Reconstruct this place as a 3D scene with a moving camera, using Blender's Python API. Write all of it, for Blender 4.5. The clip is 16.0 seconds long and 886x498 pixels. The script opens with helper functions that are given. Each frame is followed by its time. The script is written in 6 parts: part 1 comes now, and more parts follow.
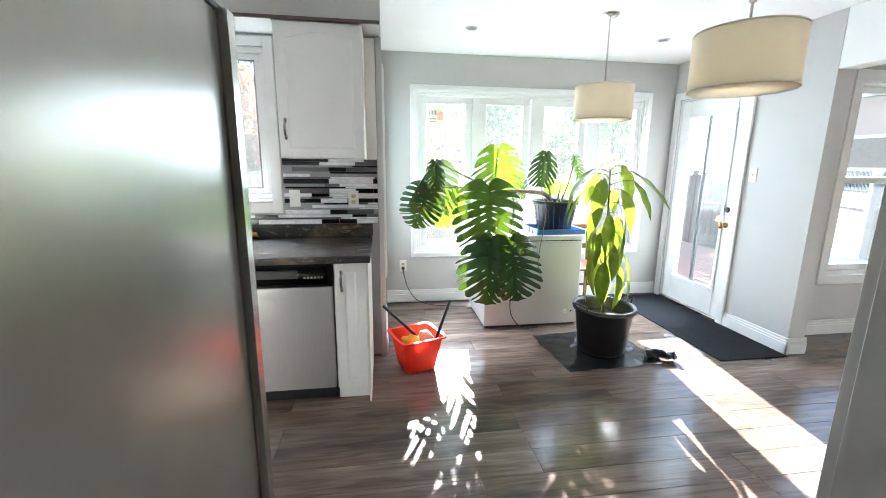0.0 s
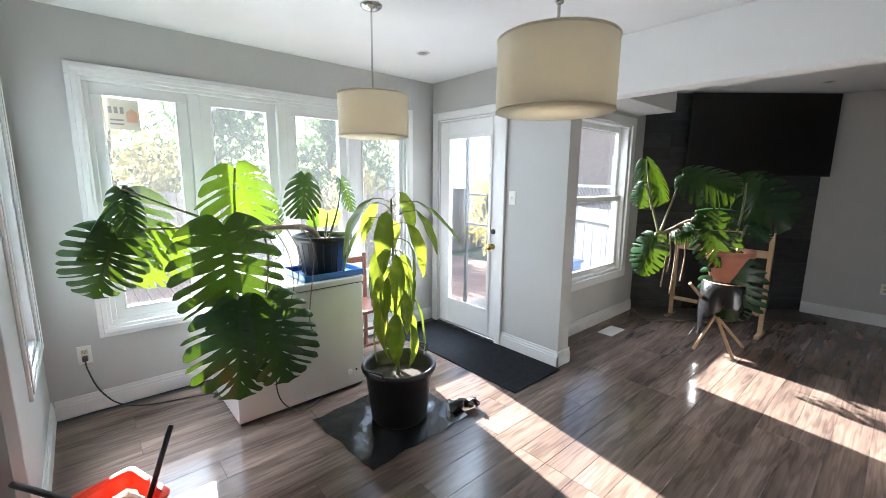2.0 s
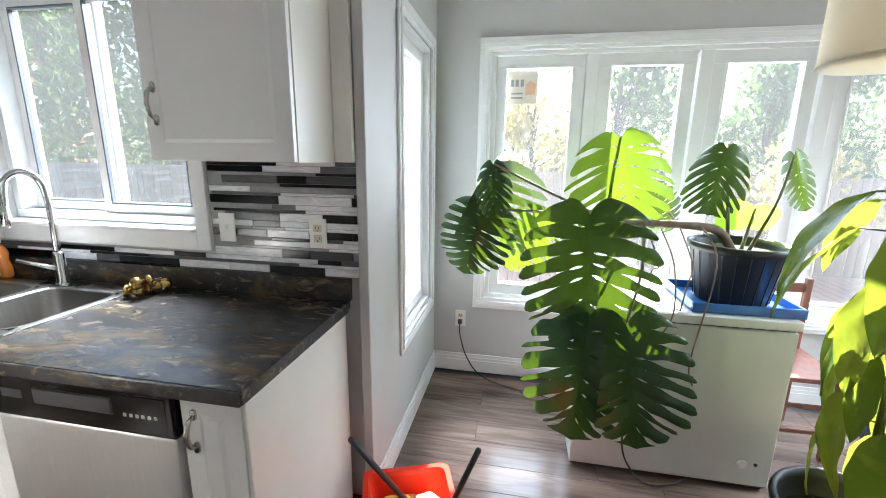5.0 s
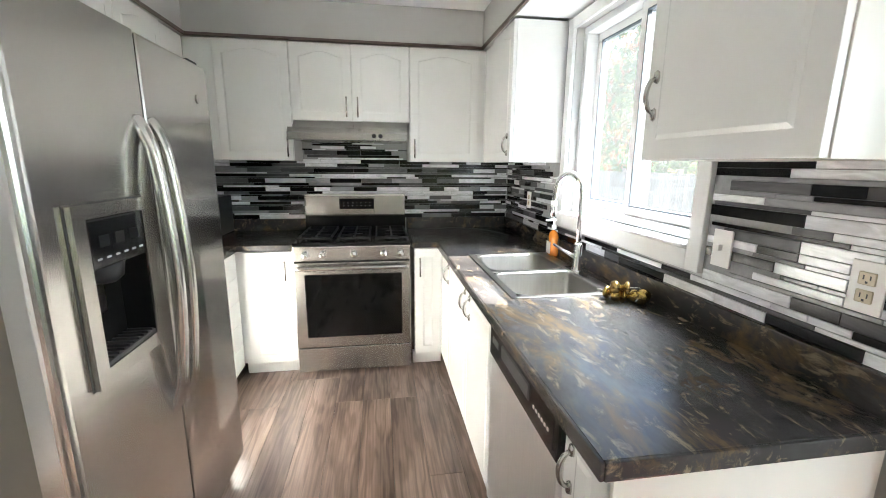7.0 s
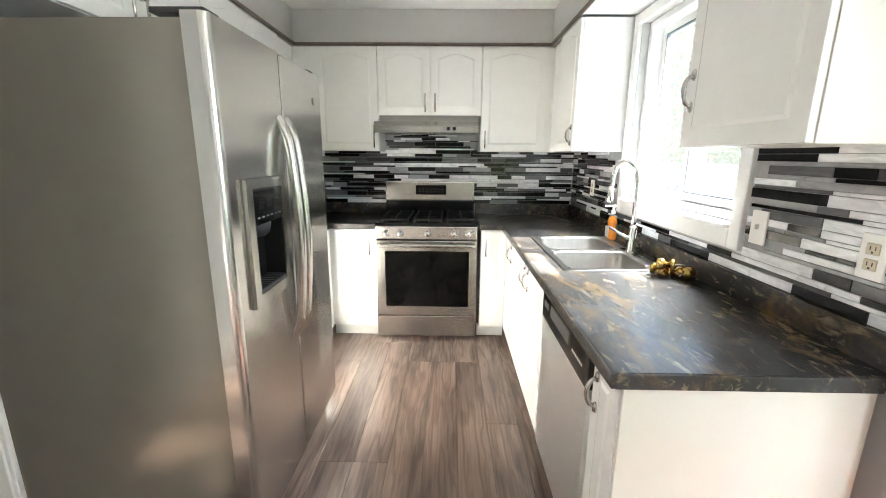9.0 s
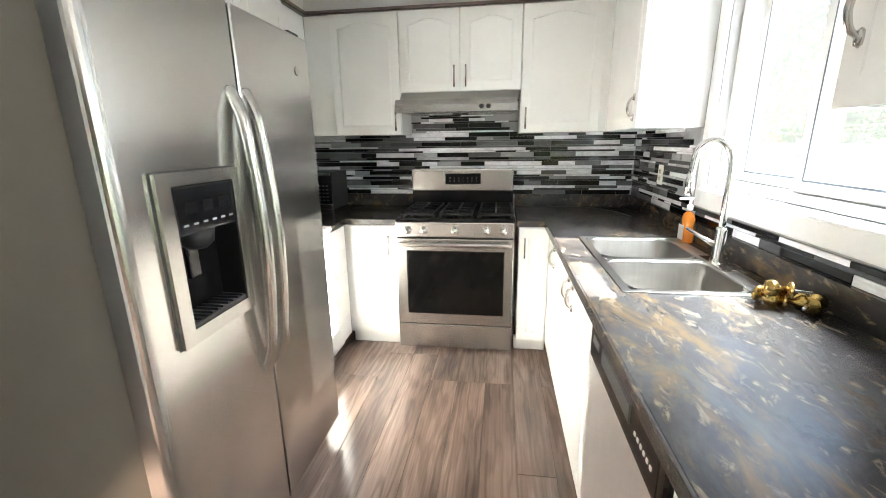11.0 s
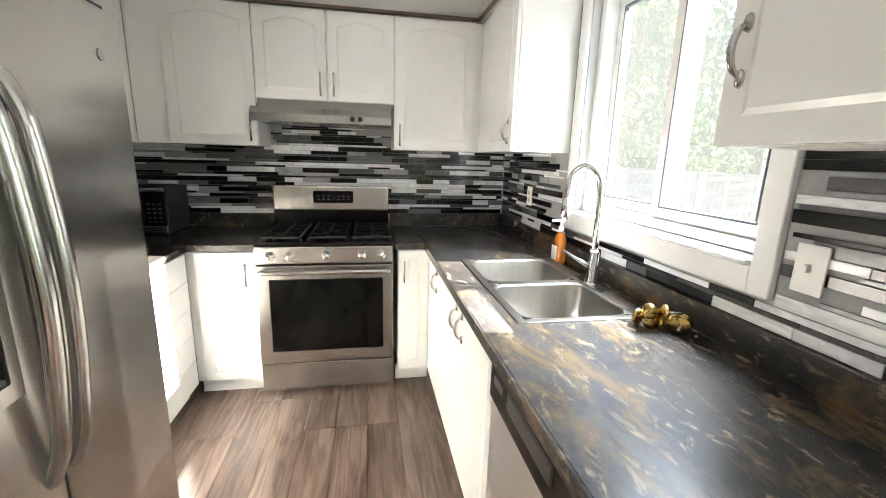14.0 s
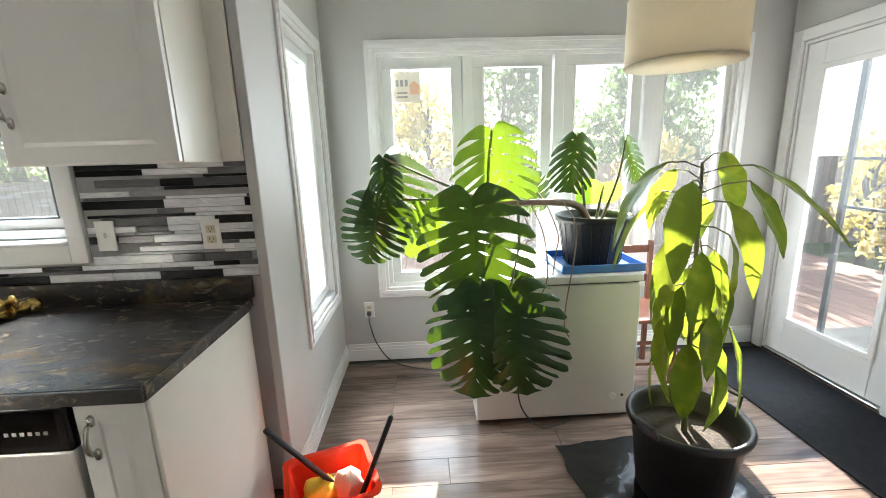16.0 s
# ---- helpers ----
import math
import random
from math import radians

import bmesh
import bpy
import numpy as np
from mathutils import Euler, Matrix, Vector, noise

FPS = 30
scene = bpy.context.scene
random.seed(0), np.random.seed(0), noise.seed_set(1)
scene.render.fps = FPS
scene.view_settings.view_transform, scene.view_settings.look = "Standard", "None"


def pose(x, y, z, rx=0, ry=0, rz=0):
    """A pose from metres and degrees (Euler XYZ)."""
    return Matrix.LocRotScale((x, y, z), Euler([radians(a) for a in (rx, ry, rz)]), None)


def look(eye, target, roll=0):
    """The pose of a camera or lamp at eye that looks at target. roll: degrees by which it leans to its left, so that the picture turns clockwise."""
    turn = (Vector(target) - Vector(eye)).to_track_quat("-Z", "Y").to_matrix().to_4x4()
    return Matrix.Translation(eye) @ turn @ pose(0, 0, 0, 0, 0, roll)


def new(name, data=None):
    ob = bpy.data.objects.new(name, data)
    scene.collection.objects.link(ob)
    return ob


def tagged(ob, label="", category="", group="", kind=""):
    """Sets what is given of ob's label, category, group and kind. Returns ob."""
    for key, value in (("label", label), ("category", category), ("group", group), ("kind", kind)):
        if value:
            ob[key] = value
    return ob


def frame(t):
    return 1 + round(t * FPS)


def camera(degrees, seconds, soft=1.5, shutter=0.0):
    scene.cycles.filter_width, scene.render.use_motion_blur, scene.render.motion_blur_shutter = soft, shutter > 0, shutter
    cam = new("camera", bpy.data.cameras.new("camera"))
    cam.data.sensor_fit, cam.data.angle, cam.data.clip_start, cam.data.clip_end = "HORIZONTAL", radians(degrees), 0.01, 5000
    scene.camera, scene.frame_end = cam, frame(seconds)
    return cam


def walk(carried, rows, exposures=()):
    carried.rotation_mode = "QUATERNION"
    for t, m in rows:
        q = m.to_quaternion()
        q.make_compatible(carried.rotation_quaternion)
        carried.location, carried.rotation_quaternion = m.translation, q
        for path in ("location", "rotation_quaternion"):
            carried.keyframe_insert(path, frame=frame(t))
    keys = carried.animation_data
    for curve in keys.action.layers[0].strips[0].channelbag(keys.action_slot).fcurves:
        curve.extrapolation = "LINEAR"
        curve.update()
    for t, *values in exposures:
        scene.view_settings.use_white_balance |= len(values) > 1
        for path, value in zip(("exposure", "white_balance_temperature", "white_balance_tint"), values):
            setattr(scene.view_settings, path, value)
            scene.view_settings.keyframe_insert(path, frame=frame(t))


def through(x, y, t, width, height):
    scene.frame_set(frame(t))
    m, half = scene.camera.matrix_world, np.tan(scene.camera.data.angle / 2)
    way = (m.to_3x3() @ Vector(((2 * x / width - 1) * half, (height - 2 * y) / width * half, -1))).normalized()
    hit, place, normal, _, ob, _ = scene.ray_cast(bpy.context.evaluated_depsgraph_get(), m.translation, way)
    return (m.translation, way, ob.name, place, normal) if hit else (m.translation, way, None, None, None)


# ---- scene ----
cam = camera(94.3, 16.0, 0.9)
PATH = [
    (0, (0.114, 0.138, 1.414), (0.399, 2.077, 1.014), 0.5),
    (0.5, (0.154, 0.392, 1.452), (0.651, 2.279, 1.016), 0.1),
    (1, (0.253, 0.645, 1.459), (0.812, 2.52, 1.046), -0.7),
    (1.5, (0.314, 0.843, 1.47), (1.236, 2.573, 1.074), 0.5),
    (2, (0.377, 0.945, 1.506), (1.684, 2.421, 1.172), 0.5),
    (2.5, (0.482, 1.0, 1.528), (1.747, 2.512, 1.188), 0.2),
    (3, (0.57, 1.034, 1.503), (1.603, 2.708, 1.14), 0.8),
    (3.2, (0.583, 1.05, 1.498), (1.51, 2.78, 1.116), 1.0),
    (5.3, (0.672, 1.714, 1.457), (0.02, 3.554, 1.023), 0.8),
    (5.5, (0.652, 1.757, 1.45), (-0.209, 3.508, 1.011), 0.8),
    (6, (0.52, 1.883, 1.445), (-0.827, 3.294, 1.001), 0.7),
    (6.5, (0.488, 1.942, 1.449), (-1.263, 2.816, 1.035), 0.7),
    (7, (0.622, 2.028, 1.433), (-1.313, 2.328, 1.028), 0.5),
    (7.5, (0.742, 2.025, 1.431), (-1.216, 2.059, 1.027), 0.1),
    (8, (0.872, 1.998, 1.421), (-1.088, 1.979, 1.022), 0.1),
    (8.5, (0.935, 2.013, 1.415), (-1.022, 2.001, 1.002), 0.0),
    (8.7, (0.934, 2.014, 1.417), (-1.019, 2.005, 0.986), 0.3),
    (10.8, (0.549, 2.116, 1.4), (-1.372, 1.863, 0.904), -0.7),
    (11, (0.463, 2.133, 1.398), (-1.453, 1.862, 0.892), -0.8),
    (11.5, (0.304, 2.201, 1.409), (-1.59, 1.787, 0.919), -0.3),
    (12, (0.225, 2.324, 1.422), (-1.556, 1.545, 0.952), -0.2),
    (12.5, (0.225, 2.367, 1.429), (-1.485, 1.426, 0.993), -0.2),
    (13, (0.2, 2.348, 1.436), (-1.601, 1.578, 1.03), 0.2),
    (13.5, (0.175, 2.201, 1.426), (-1.763, 1.938, 1.006), 0.9),
    (14, (0.261, 2.084, 1.412), (-1.658, 2.441, 0.975), 1.6),
    (14.5, (0.425, 1.95, 1.403), (-1.27, 2.917, 0.966), 1.1),
    (15, (0.533, 1.799, 1.427), (-0.752, 3.266, 0.982), -0.7),
    (15.5, (0.574, 1.616, 1.424), (-0.162, 3.422, 0.98), -2.5),
    (16, (0.738, 1.478, 1.434), (0.815, 3.43, 1.003), -1.8),
]
EXPOSURES = [(0.0, 4.1, 5750, 8), (0.5, 3.75, 5600, 8), (1.0, 3.5, 5750, 9), (1.6, 3.4, 5850, 11), (3.0, 3.5, 5750, 11), (5.5, 3.55, 6000, 11), (6.2, 3.85, 6200, 11), (7.0, 4.25, 6150, 10),
             (8.5, 4.5, 6250, 9), (11.0, 4.55, 6300, 10), (12.0, 4.4, 6500, 10), (13.0, 4.3, 6700, 11), (13.6, 4.35, 6400, 10), (14.5, 4.05, 6550, 11), (15.0, 3.9, 6350, 10), (15.5, 3.7, 6300, 10), (16.0, 3.4, 6350, 9)]
walk(cam, [(t, look(eye, target, roll)) for t, eye, target, roll in PATH], EXPOSURES)

# ---- daylight: low sun from the garden side, clear sky ----
SUN_EL, SUN_DIR = 27.5, Vector((0.15, 1.0))
world = bpy.data.worlds.new("sky")
scene.world = world
world.use_nodes = True
wn = world.node_tree
sky = wn.nodes.new("ShaderNodeTexSky")
sky.sky_type, sky.sun_disc = "NISHITA", False
sky.sun_elevation, sky.sun_rotation = radians(SUN_EL), math.atan2(SUN_DIR.x, SUN_DIR.y)
wn.links.new(sky.outputs[0], wn.nodes["Background"].inputs[0])
wn.nodes["Background"].inputs[1].default_value = 0.06
sun = new("sun", bpy.data.lights.new("sun", "SUN"))
sun.data.energy, sun.data.angle, sun.data.color = 5.0, radians(0.55), (1.0, 0.93, 0.82)
up = math.tan(radians(SUN_EL)) * SUN_DIR.length
sun.matrix_world = look((SUN_DIR.x * 9, SUN_DIR.y * 9, up * 9), (0, 0, 0))


# sky light that falls in through the openings
for nm, eye, aim, w, h, watts, wide in (("north_window_sky", (1.65, 4.8, 1.6), (1.65, 3.8, 1.4), 2.4, 1.5, 11.0, 120), ("kitchen_window_sky", (-1.3, 5.0, 5.0), (-1.2, 3.1, 1.6), 3.6, 1.8, 135, 130),
                                               ("living_window_sky", (4.3, 3.5, 1.7), (4.3, 2.5, 0.7), 0.95, 1.4, 2.2, 95), ("garden_door_sky", (3.7, 3.76, 1.5), (2.7, 3.76, 0.5), 0.6, 1.6, 4, 85)):
    lamp = new(nm, bpy.data.lights.new(nm, "AREA"))
    lamp.data.shape, lamp.data.size, lamp.data.size_y, lamp.data.energy = "RECTANGLE", w, h, watts
    lamp.data.color, lamp.data.spread = (0.9, 0.96, 1.0), radians(wide)
    lamp.matrix_world = look(eye, aim)


# ---- materials ----
def mat(name, base, rough=0.5, metal=0.0, second=None, scale=6.0, stretch=(1, 1, 1), amount=1.0, bump=0.0, bump_scale=60.0,
        rough_var=0.0, per_object=0.0, coat=0.0, shift=False, spec=0.5):
    m = bpy.data.materials.new(name)
    m.use_nodes = True
    t = m.node_tree
    b = t.nodes["Principled BSDF"]
    b.inputs["Roughness"].default_value, b.inputs["Metallic"].default_value = rough, metal
    b.inputs["Specular IOR Level"].default_value = spec
    b.inputs["Coat Weight"].default_value, b.inputs["Coat Roughness"].default_value = coat, 0.12
    b.inputs["Base Color"].default_value = (*base, 1)
    co = t.nodes.new("ShaderNodeTexCoord").outputs["Object"]
    info = t.nodes.new("ShaderNodeObjectInfo").outputs["Random"]
    if shift:
        mul = t.nodes.new("ShaderNodeVectorMath")
        mul.operation = "MULTIPLY_ADD"
        comb = t.nodes.new("ShaderNodeCombineXYZ")
        for k in range(3):
            t.links.new(info, comb.inputs[k])
        mul.inputs[1].default_value = (37, 23, 11)
        t.links.new(comb.outputs[0], mul.inputs[0])
        t.links.new(co, mul.inputs[2])
        co = mul.outputs[0]
    mp = t.nodes.new("ShaderNodeMapping")
    mp.inputs["Scale"].default_value = stretch
    t.links.new(co, mp.inputs["Vector"])
    n = t.nodes.new("ShaderNodeTexNoise")
    n.inputs["Scale"].default_value, n.inputs["Detail"].default_value = scale, 6
    t.links.new(mp.outputs[0], n.inputs["Vector"])
    out = None
    if second:
        r = t.nodes.new("ShaderNodeValToRGB")
        r.color_ramp.elements[0].position, r.color_ramp.elements[1].position = 0.5 - 0.2 / amount, 0.5 + 0.2 / amount
        r.color_ramp.elements[0].color, r.color_ramp.elements[1].color = (*base, 1), (*second, 1)
        t.links.new(n.outputs["Fac"], r.inputs[0])
        out = r.outputs[0]
    if per_object:
        h = t.nodes.new("ShaderNodeHueSaturation")
        mr = t.nodes.new("ShaderNodeMapRange")
        mr.inputs["To Min"].default_value, mr.inputs["To Max"].default_value = 1 - per_object, 1 + per_object
        t.links.new(info, mr.inputs["Value"])
        t.links.new(mr.outputs[0], h.inputs["Value"])
        h.inputs["Color"].default_value = (*base, 1)
        if out:
            t.links.new(out, h.inputs["Color"])
        out = h.outputs[0]
    if out:
        t.links.new(out, b.inputs["Base Color"])
    if rough_var:
        mr = t.nodes.new("ShaderNodeMapRange")
        mr.inputs["To Min"].default_value, mr.inputs["To Max"].default_value = rough - rough_var, rough + rough_var
        t.links.new(n.outputs["Fac"], mr.inputs["Value"])
        t.links.new(mr.outputs[0], b.inputs["Roughness"])
    if bump:
        n2 = t.nodes.new("ShaderNodeTexNoise")
        n2.inputs["Scale"].default_value, n2.inputs["Detail"].default_value = bump_scale, 3
        t.links.new(mp.outputs[0], n2.inputs["Vector"])
        bp = t.nodes.new("ShaderNodeBump")
        bp.inputs["Strength"].default_value, bp.inputs["Distance"].default_value = bump, 0.004
        t.links.new(n2.outputs["Fac"], bp.inputs["Height"])
        t.links.new(bp.outputs[0], b.inputs["Normal"])
    return m


def leaf_mat(name, col, vein, glow, patches=None, through=0.42, gloss=0.33):
    m = bpy.data.materials.new(name)
    m.use_nodes = True
    t = m.node_tree
    b = t.nodes["Principled BSDF"]
    co = t.nodes.new("ShaderNodeTexCoord").outputs["Object"]
    n = t.nodes.new("ShaderNodeTexNoise")
    n.inputs["Scale"].default_value = 9 if not patches else 5
    t.links.new(co, n.inputs["Vector"])
    r = t.nodes.new("ShaderNodeValToRGB")
    r.color_ramp.elements[0].position, r.color_ramp.elements[1].position = 0.4, 0.68
    r.color_ramp.elements[0].color, r.color_ramp.elements[1].color = (*col, 1), (*(patches or vein), 1)
    own = t.nodes.new("ShaderNodeMath")
    own.operation, own.inputs[1].default_value = "MULTIPLY_ADD", 0.45 if patches else 0.12
    lower = t.nodes.new("ShaderNodeMath")
    lower.operation, lower.inputs[1].default_value = "SUBTRACT", 0.2 if patches else 0.06
    t.links.new(t.nodes.new("ShaderNodeObjectInfo").outputs["Random"], own.inputs[0])
    t.links.new(n.outputs["Fac"], own.inputs[2])
    t.links.new(own.outputs[0], lower.inputs[0])
    t.links.new(lower.outputs[0], r.inputs[0])
    t.links.new(r.outputs[0], b.inputs["Base Color"])
    b.inputs["Roughness"].default_value, b.inputs["Specular IOR Level"].default_value = gloss, 0.3
    tr = t.nodes.new("ShaderNodeBsdfTranslucent")
    g = t.nodes.new("ShaderNodeMix")
    g.data_type, g.blend_type = "RGBA", "MIX"
    g.inputs["Factor"].default_value = 0.75
    g.inputs["B"].default_value = (*glow, 1)
    t.links.new(r.outputs[0], g.inputs["A"])
    t.links.new(g.outputs["Result"], tr.inputs["Color"])
    mx = t.nodes.new("ShaderNodeMixShader")
    mx.inputs[0].default_value = through
    t.links.new(b.outputs[0], mx.inputs[1])
    t.links.new(tr.outputs[0], mx.inputs[2])
    t.links.new(mx.outputs[0], t.nodes["Material Output"].inputs["Surface"])
    return m


def glass_mat(name, tint=(1, 1, 1), gloss=0.05):
    m = bpy.data.materials.new(name)
    m.use_nodes = True
    t = m.node_tree
    tr, gl = t.nodes.new("ShaderNodeBsdfTransparent"), t.nodes.new("ShaderNodeBsdfGlossy")
    tr.inputs[0].default_value = (*tint, 1)
    gl.inputs["Roughness"].default_value = 0.02
    mx = t.nodes.new("ShaderNodeMixShader")
    mx.inputs[0].default_value = gloss
    t.links.new(tr.outputs[0], mx.inputs[1])
    t.links.new(gl.outputs[0], mx.inputs[2])
    # small pale translucent share, added to veil the view outside with haze
    haze = t.nodes.new("ShaderNodeBsdfTranslucent")
    haze.inputs[0].default_value = (0.9, 0.92, 0.92, 1)
    veil = t.nodes.new("ShaderNodeMixShader")
    veil.inputs[0].default_value = 0.011
    t.links.new(mx.outputs[0], veil.inputs[1])
    t.links.new(haze.outputs[0], veil.inputs[2])
    t.links.new(veil.outputs[0], t.nodes["Material Output"].inputs["Surface"])
    return m


def marble_mat(name):
    """Dark laminate worktop with brown and pale veins."""
    m = mat(name, (0.02, 0.019, 0.019), 0.23, spec=0.4, rough_var=0.06, scale=3.0, second=(0.06, 0.056, 0.055), bump=0.04, bump_scale=400)
    t = m.node_tree
    b = t.nodes["Principled BSDF"]
    src = b.inputs["Base Color"].links[0].from_socket
    co = t.nodes.new("ShaderNodeTexCoord").outputs["Object"]
    for scale, lo, hi, col, dist in ((2.2, 0.51, 0.68, (0.085, 0.082, 0.08), 0.5), (3.6, 0.53, 0.66, (0.14, 0.095, 0.05), 0.4), (13.0, 0.555, 0.66, (0.22, 0.175, 0.12), 0.6)):
        n = t.nodes.new("ShaderNodeTexNoise")
        n.inputs["Scale"].default_value, n.inputs["Detail"].default_value, n.inputs["Distortion"].default_value = scale, 9, dist
        n.inputs["Roughness"].default_value = 0.7
        mp = t.nodes.new("ShaderNodeMapping")
        mp.inputs["Rotation"].default_value = (0, 0, 0.35)
        mp.inputs["Scale"].default_value = (0.9, 2.0, 2.0)
        t.links.new(co, mp.inputs["Vector"])
        t.links.new(mp.outputs[0], n.inputs["Vector"])
        mr = t.nodes.new("ShaderNodeMapRange")
        mr.inputs["From Min"].default_value, mr.inputs["From Max"].default_value = lo, hi
        t.links.new(n.outputs["Fac"], mr.inputs["Value"])
        mx = t.nodes.new("ShaderNodeMix")
        mx.data_type = "RGBA"
        t.links.new(mr.outputs[0], mx.inputs["Factor"])
        t.links.new(src, mx.inputs["A"])
        mx.inputs["B"].default_value = (*col, 1)
        src = mx.outputs["Result"]
    t.links.new(src, b.inputs["Base Color"])
    return m


def plank_mat(name):
    """Printed oak laminate: broad tone patches, arched grain lines and fine streaks, each plank its own cut."""
    m = mat(name, (0.076, 0.055, 0.047), 0.18, second=(0.235, 0.17, 0.135), scale=1.0, stretch=(1.3, 7.0, 1), per_object=0.22, shift=True,
            rough_var=0.05, bump=0.05, bump_scale=40, amount=0.8)
    t = m.node_tree
    b = t.nodes["Principled BSDF"]
    src = b.inputs["Base Color"].links[0].from_socket
    co = next(n for n in t.nodes if n.bl_idname == "ShaderNodeVectorMath").outputs[0]
    mp = t.nodes.new("ShaderNodeMapping")
    mp.inputs["Scale"].default_value = (0.13, 1.0, 1.0)
    t.links.new(co, mp.inputs["Vector"])
    w = t.nodes.new("ShaderNodeTexWave")
    w.wave_type, w.bands_direction = "BANDS", "Y"
    for key, v in (("Scale", 2.2), ("Distortion", 17.0), ("Detail", 2.5), ("Detail Scale", 5.0), ("Detail Roughness", 0.55)):
        w.inputs[key].default_value = v
    t.links.new(mp.outputs[0], w.inputs["Vector"])
    mp2 = t.nodes.new("ShaderNodeMapping")
    mp2.inputs["Scale"].default_value = (2.2, 110.0, 1.0)
    t.links.new(co, mp2.inputs["Vector"])
    n = t.nodes.new("ShaderNodeTexNoise")
    n.inputs["Scale"].default_value, n.inputs["Detail"].default_value = 1.0, 5
    t.links.new(mp2.outputs[0], n.inputs["Vector"])
    for fac, lo, hi, v0, v1 in ((w.outputs["Fac"], 0.0, 0.7, 0.76, 1.05), (n.outputs["Fac"], 0.35, 0.65, 0.84, 1.1)):
        mr = t.nodes.new("ShaderNodeMapRange")
        mr.inputs["From Min"].default_value, mr.inputs["From Max"].default_value = lo, hi
        mr.inputs["To Min"].default_value, mr.inputs["To Max"].default_value = v0, v1
        t.links.new(fac, mr.inputs["Value"])
        h = t.nodes.new("ShaderNodeHueSaturation")
        t.links.new(mr.outputs[0], h.inputs["Value"])
        t.links.new(src, h.inputs["Color"])
        src = h.outputs[0]
    t.links.new(src, b.inputs["Base Color"])
    return m


def tile_mat(name):
    """Mosaic strips: each one black, grey, veined or pale by its own chance."""
    m = mat(name, (0.5, 0.5, 0.5), 0.16, scale=9, stretch=(1, 1, 4), shift=True)
    t = m.node_tree
    b = t.nodes["Principled BSDF"]
    info = next(n for n in t.nodes if n.bl_idname == "ShaderNodeObjectInfo").outputs["Random"]
    r = t.nodes.new("ShaderNodeValToRGB")
    r.color_ramp.interpolation = "CONSTANT"
    r.color_ramp.elements[0].color = (0.007, 0.007, 0.008, 1)
    r.color_ramp.elements[1].position, r.color_ramp.elements[1].color = 0.3, (0.82, 0.83, 0.85, 1)
    for p, v in ((0.5, 0.1), (0.62, 0.8), (0.75, 0.15), (0.86, 0.012), (0.93, 0.36)):
        e = r.color_ramp.elements.new(p)
        e.color = (v, v, v * 1.04, 1)
    t.links.new(info, r.inputs[0])
    n = next(k for k in t.nodes if k.bl_idname == "ShaderNodeTexNoise")
    n.inputs["Distortion"].default_value = 1.5
    mr = t.nodes.new("ShaderNodeMapRange")
    mr.inputs["From Min"].default_value, mr.inputs["From Max"].default_value = 0.3, 0.7
    mr.inputs["To Min"].default_value, mr.inputs["To Max"].default_value = 0.78, 1.15
    t.links.new(n.outputs["Fac"], mr.inputs["Value"])
    h = t.nodes.new("ShaderNodeHueSaturation")
    t.links.new(mr.outputs[0], h.inputs["Value"])
    t.links.new(r.outputs[0], h.inputs["Color"])
    t.links.new(h.outputs[0], b.inputs["Base Color"])
    return m


WALL = mat("grey_wall_paint", (0.50, 0.495, 0.48), 0.6, second=(0.525, 0.52, 0.505), scale=2.5, bump=0.06, bump_scale=250)
CEIL = mat("white_ceiling_paint", (0.84, 0.84, 0.83), 0.8, second=(0.87, 0.87, 0.86), scale=3, bump=0.08, bump_scale=180)
TRIM = mat("white_gloss_trim", (0.8, 0.8, 0.79), 0.35, second=(0.75, 0.75, 0.74), scale=5, bump=0.02)
CAB = mat("white_cabinet_foil", (0.85, 0.85, 0.835), 0.24, second=(0.82, 0.82, 0.8), scale=4, coat=0.2)
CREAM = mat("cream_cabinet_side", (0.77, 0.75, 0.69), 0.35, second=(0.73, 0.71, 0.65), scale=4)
STEEL = mat("brushed_steel", (0.57, 0.555, 0.53), 0.21, 1.0, second=(0.565, 0.555, 0.535), scale=6, stretch=(1, 1, 90), rough_var=0.006)
STEELH = mat("brushed_steel_across", (0.55, 0.54, 0.52), 0.26, 1.0, second=(0.535, 0.525, 0.505), scale=6, stretch=(1, 1, 90), rough_var=0.006)
SINK_STEEL = mat("worn_sink_steel", (0.42, 0.405, 0.375), 0.29, 1.0, second=(0.38, 0.365, 0.335), scale=9, stretch=(1, 8, 1), rough_var=0.04)
SILVER = mat("satin_silver_steel", (0.5, 0.485, 0.46), 0.26, 1.0, second=(0.48, 0.465, 0.44), scale=6, stretch=(1, 1, 90), rough_var=0.01)
DISH_STEEL = mat("pale_brushed_steel", (0.68, 0.67, 0.66), 0.31, 0.78, second=(0.61, 0.6, 0.59), scale=6, stretch=(60, 1, 1), rough_var=0.01)
FRIDGE_SIDE = mat("taupe_textured_metal", (0.29, 0.27, 0.23), 0.22, 0.5, second=(0.31, 0.29, 0.245), scale=8, bump=0.04, bump_scale=500)
CHROME = mat("chrome", (0.85, 0.85, 0.85), 0.08, 1.0, second=(0.8, 0.8, 0.8), scale=20)
NICKEL = mat("satin_nickel", (0.55, 0.54, 0.52), 0.25, 1.0, second=(0.5, 0.49, 0.47), scale=20)
BRASS = mat("aged_brass", (0.62, 0.43, 0.13), 0.2, 1.0, second=(0.4, 0.27, 0.1), scale=60)
BLACK = mat("black_enamel", (0.008, 0.008, 0.009), 0.12, second=(0.014, 0.014, 0.015), scale=12, spec=0.3)
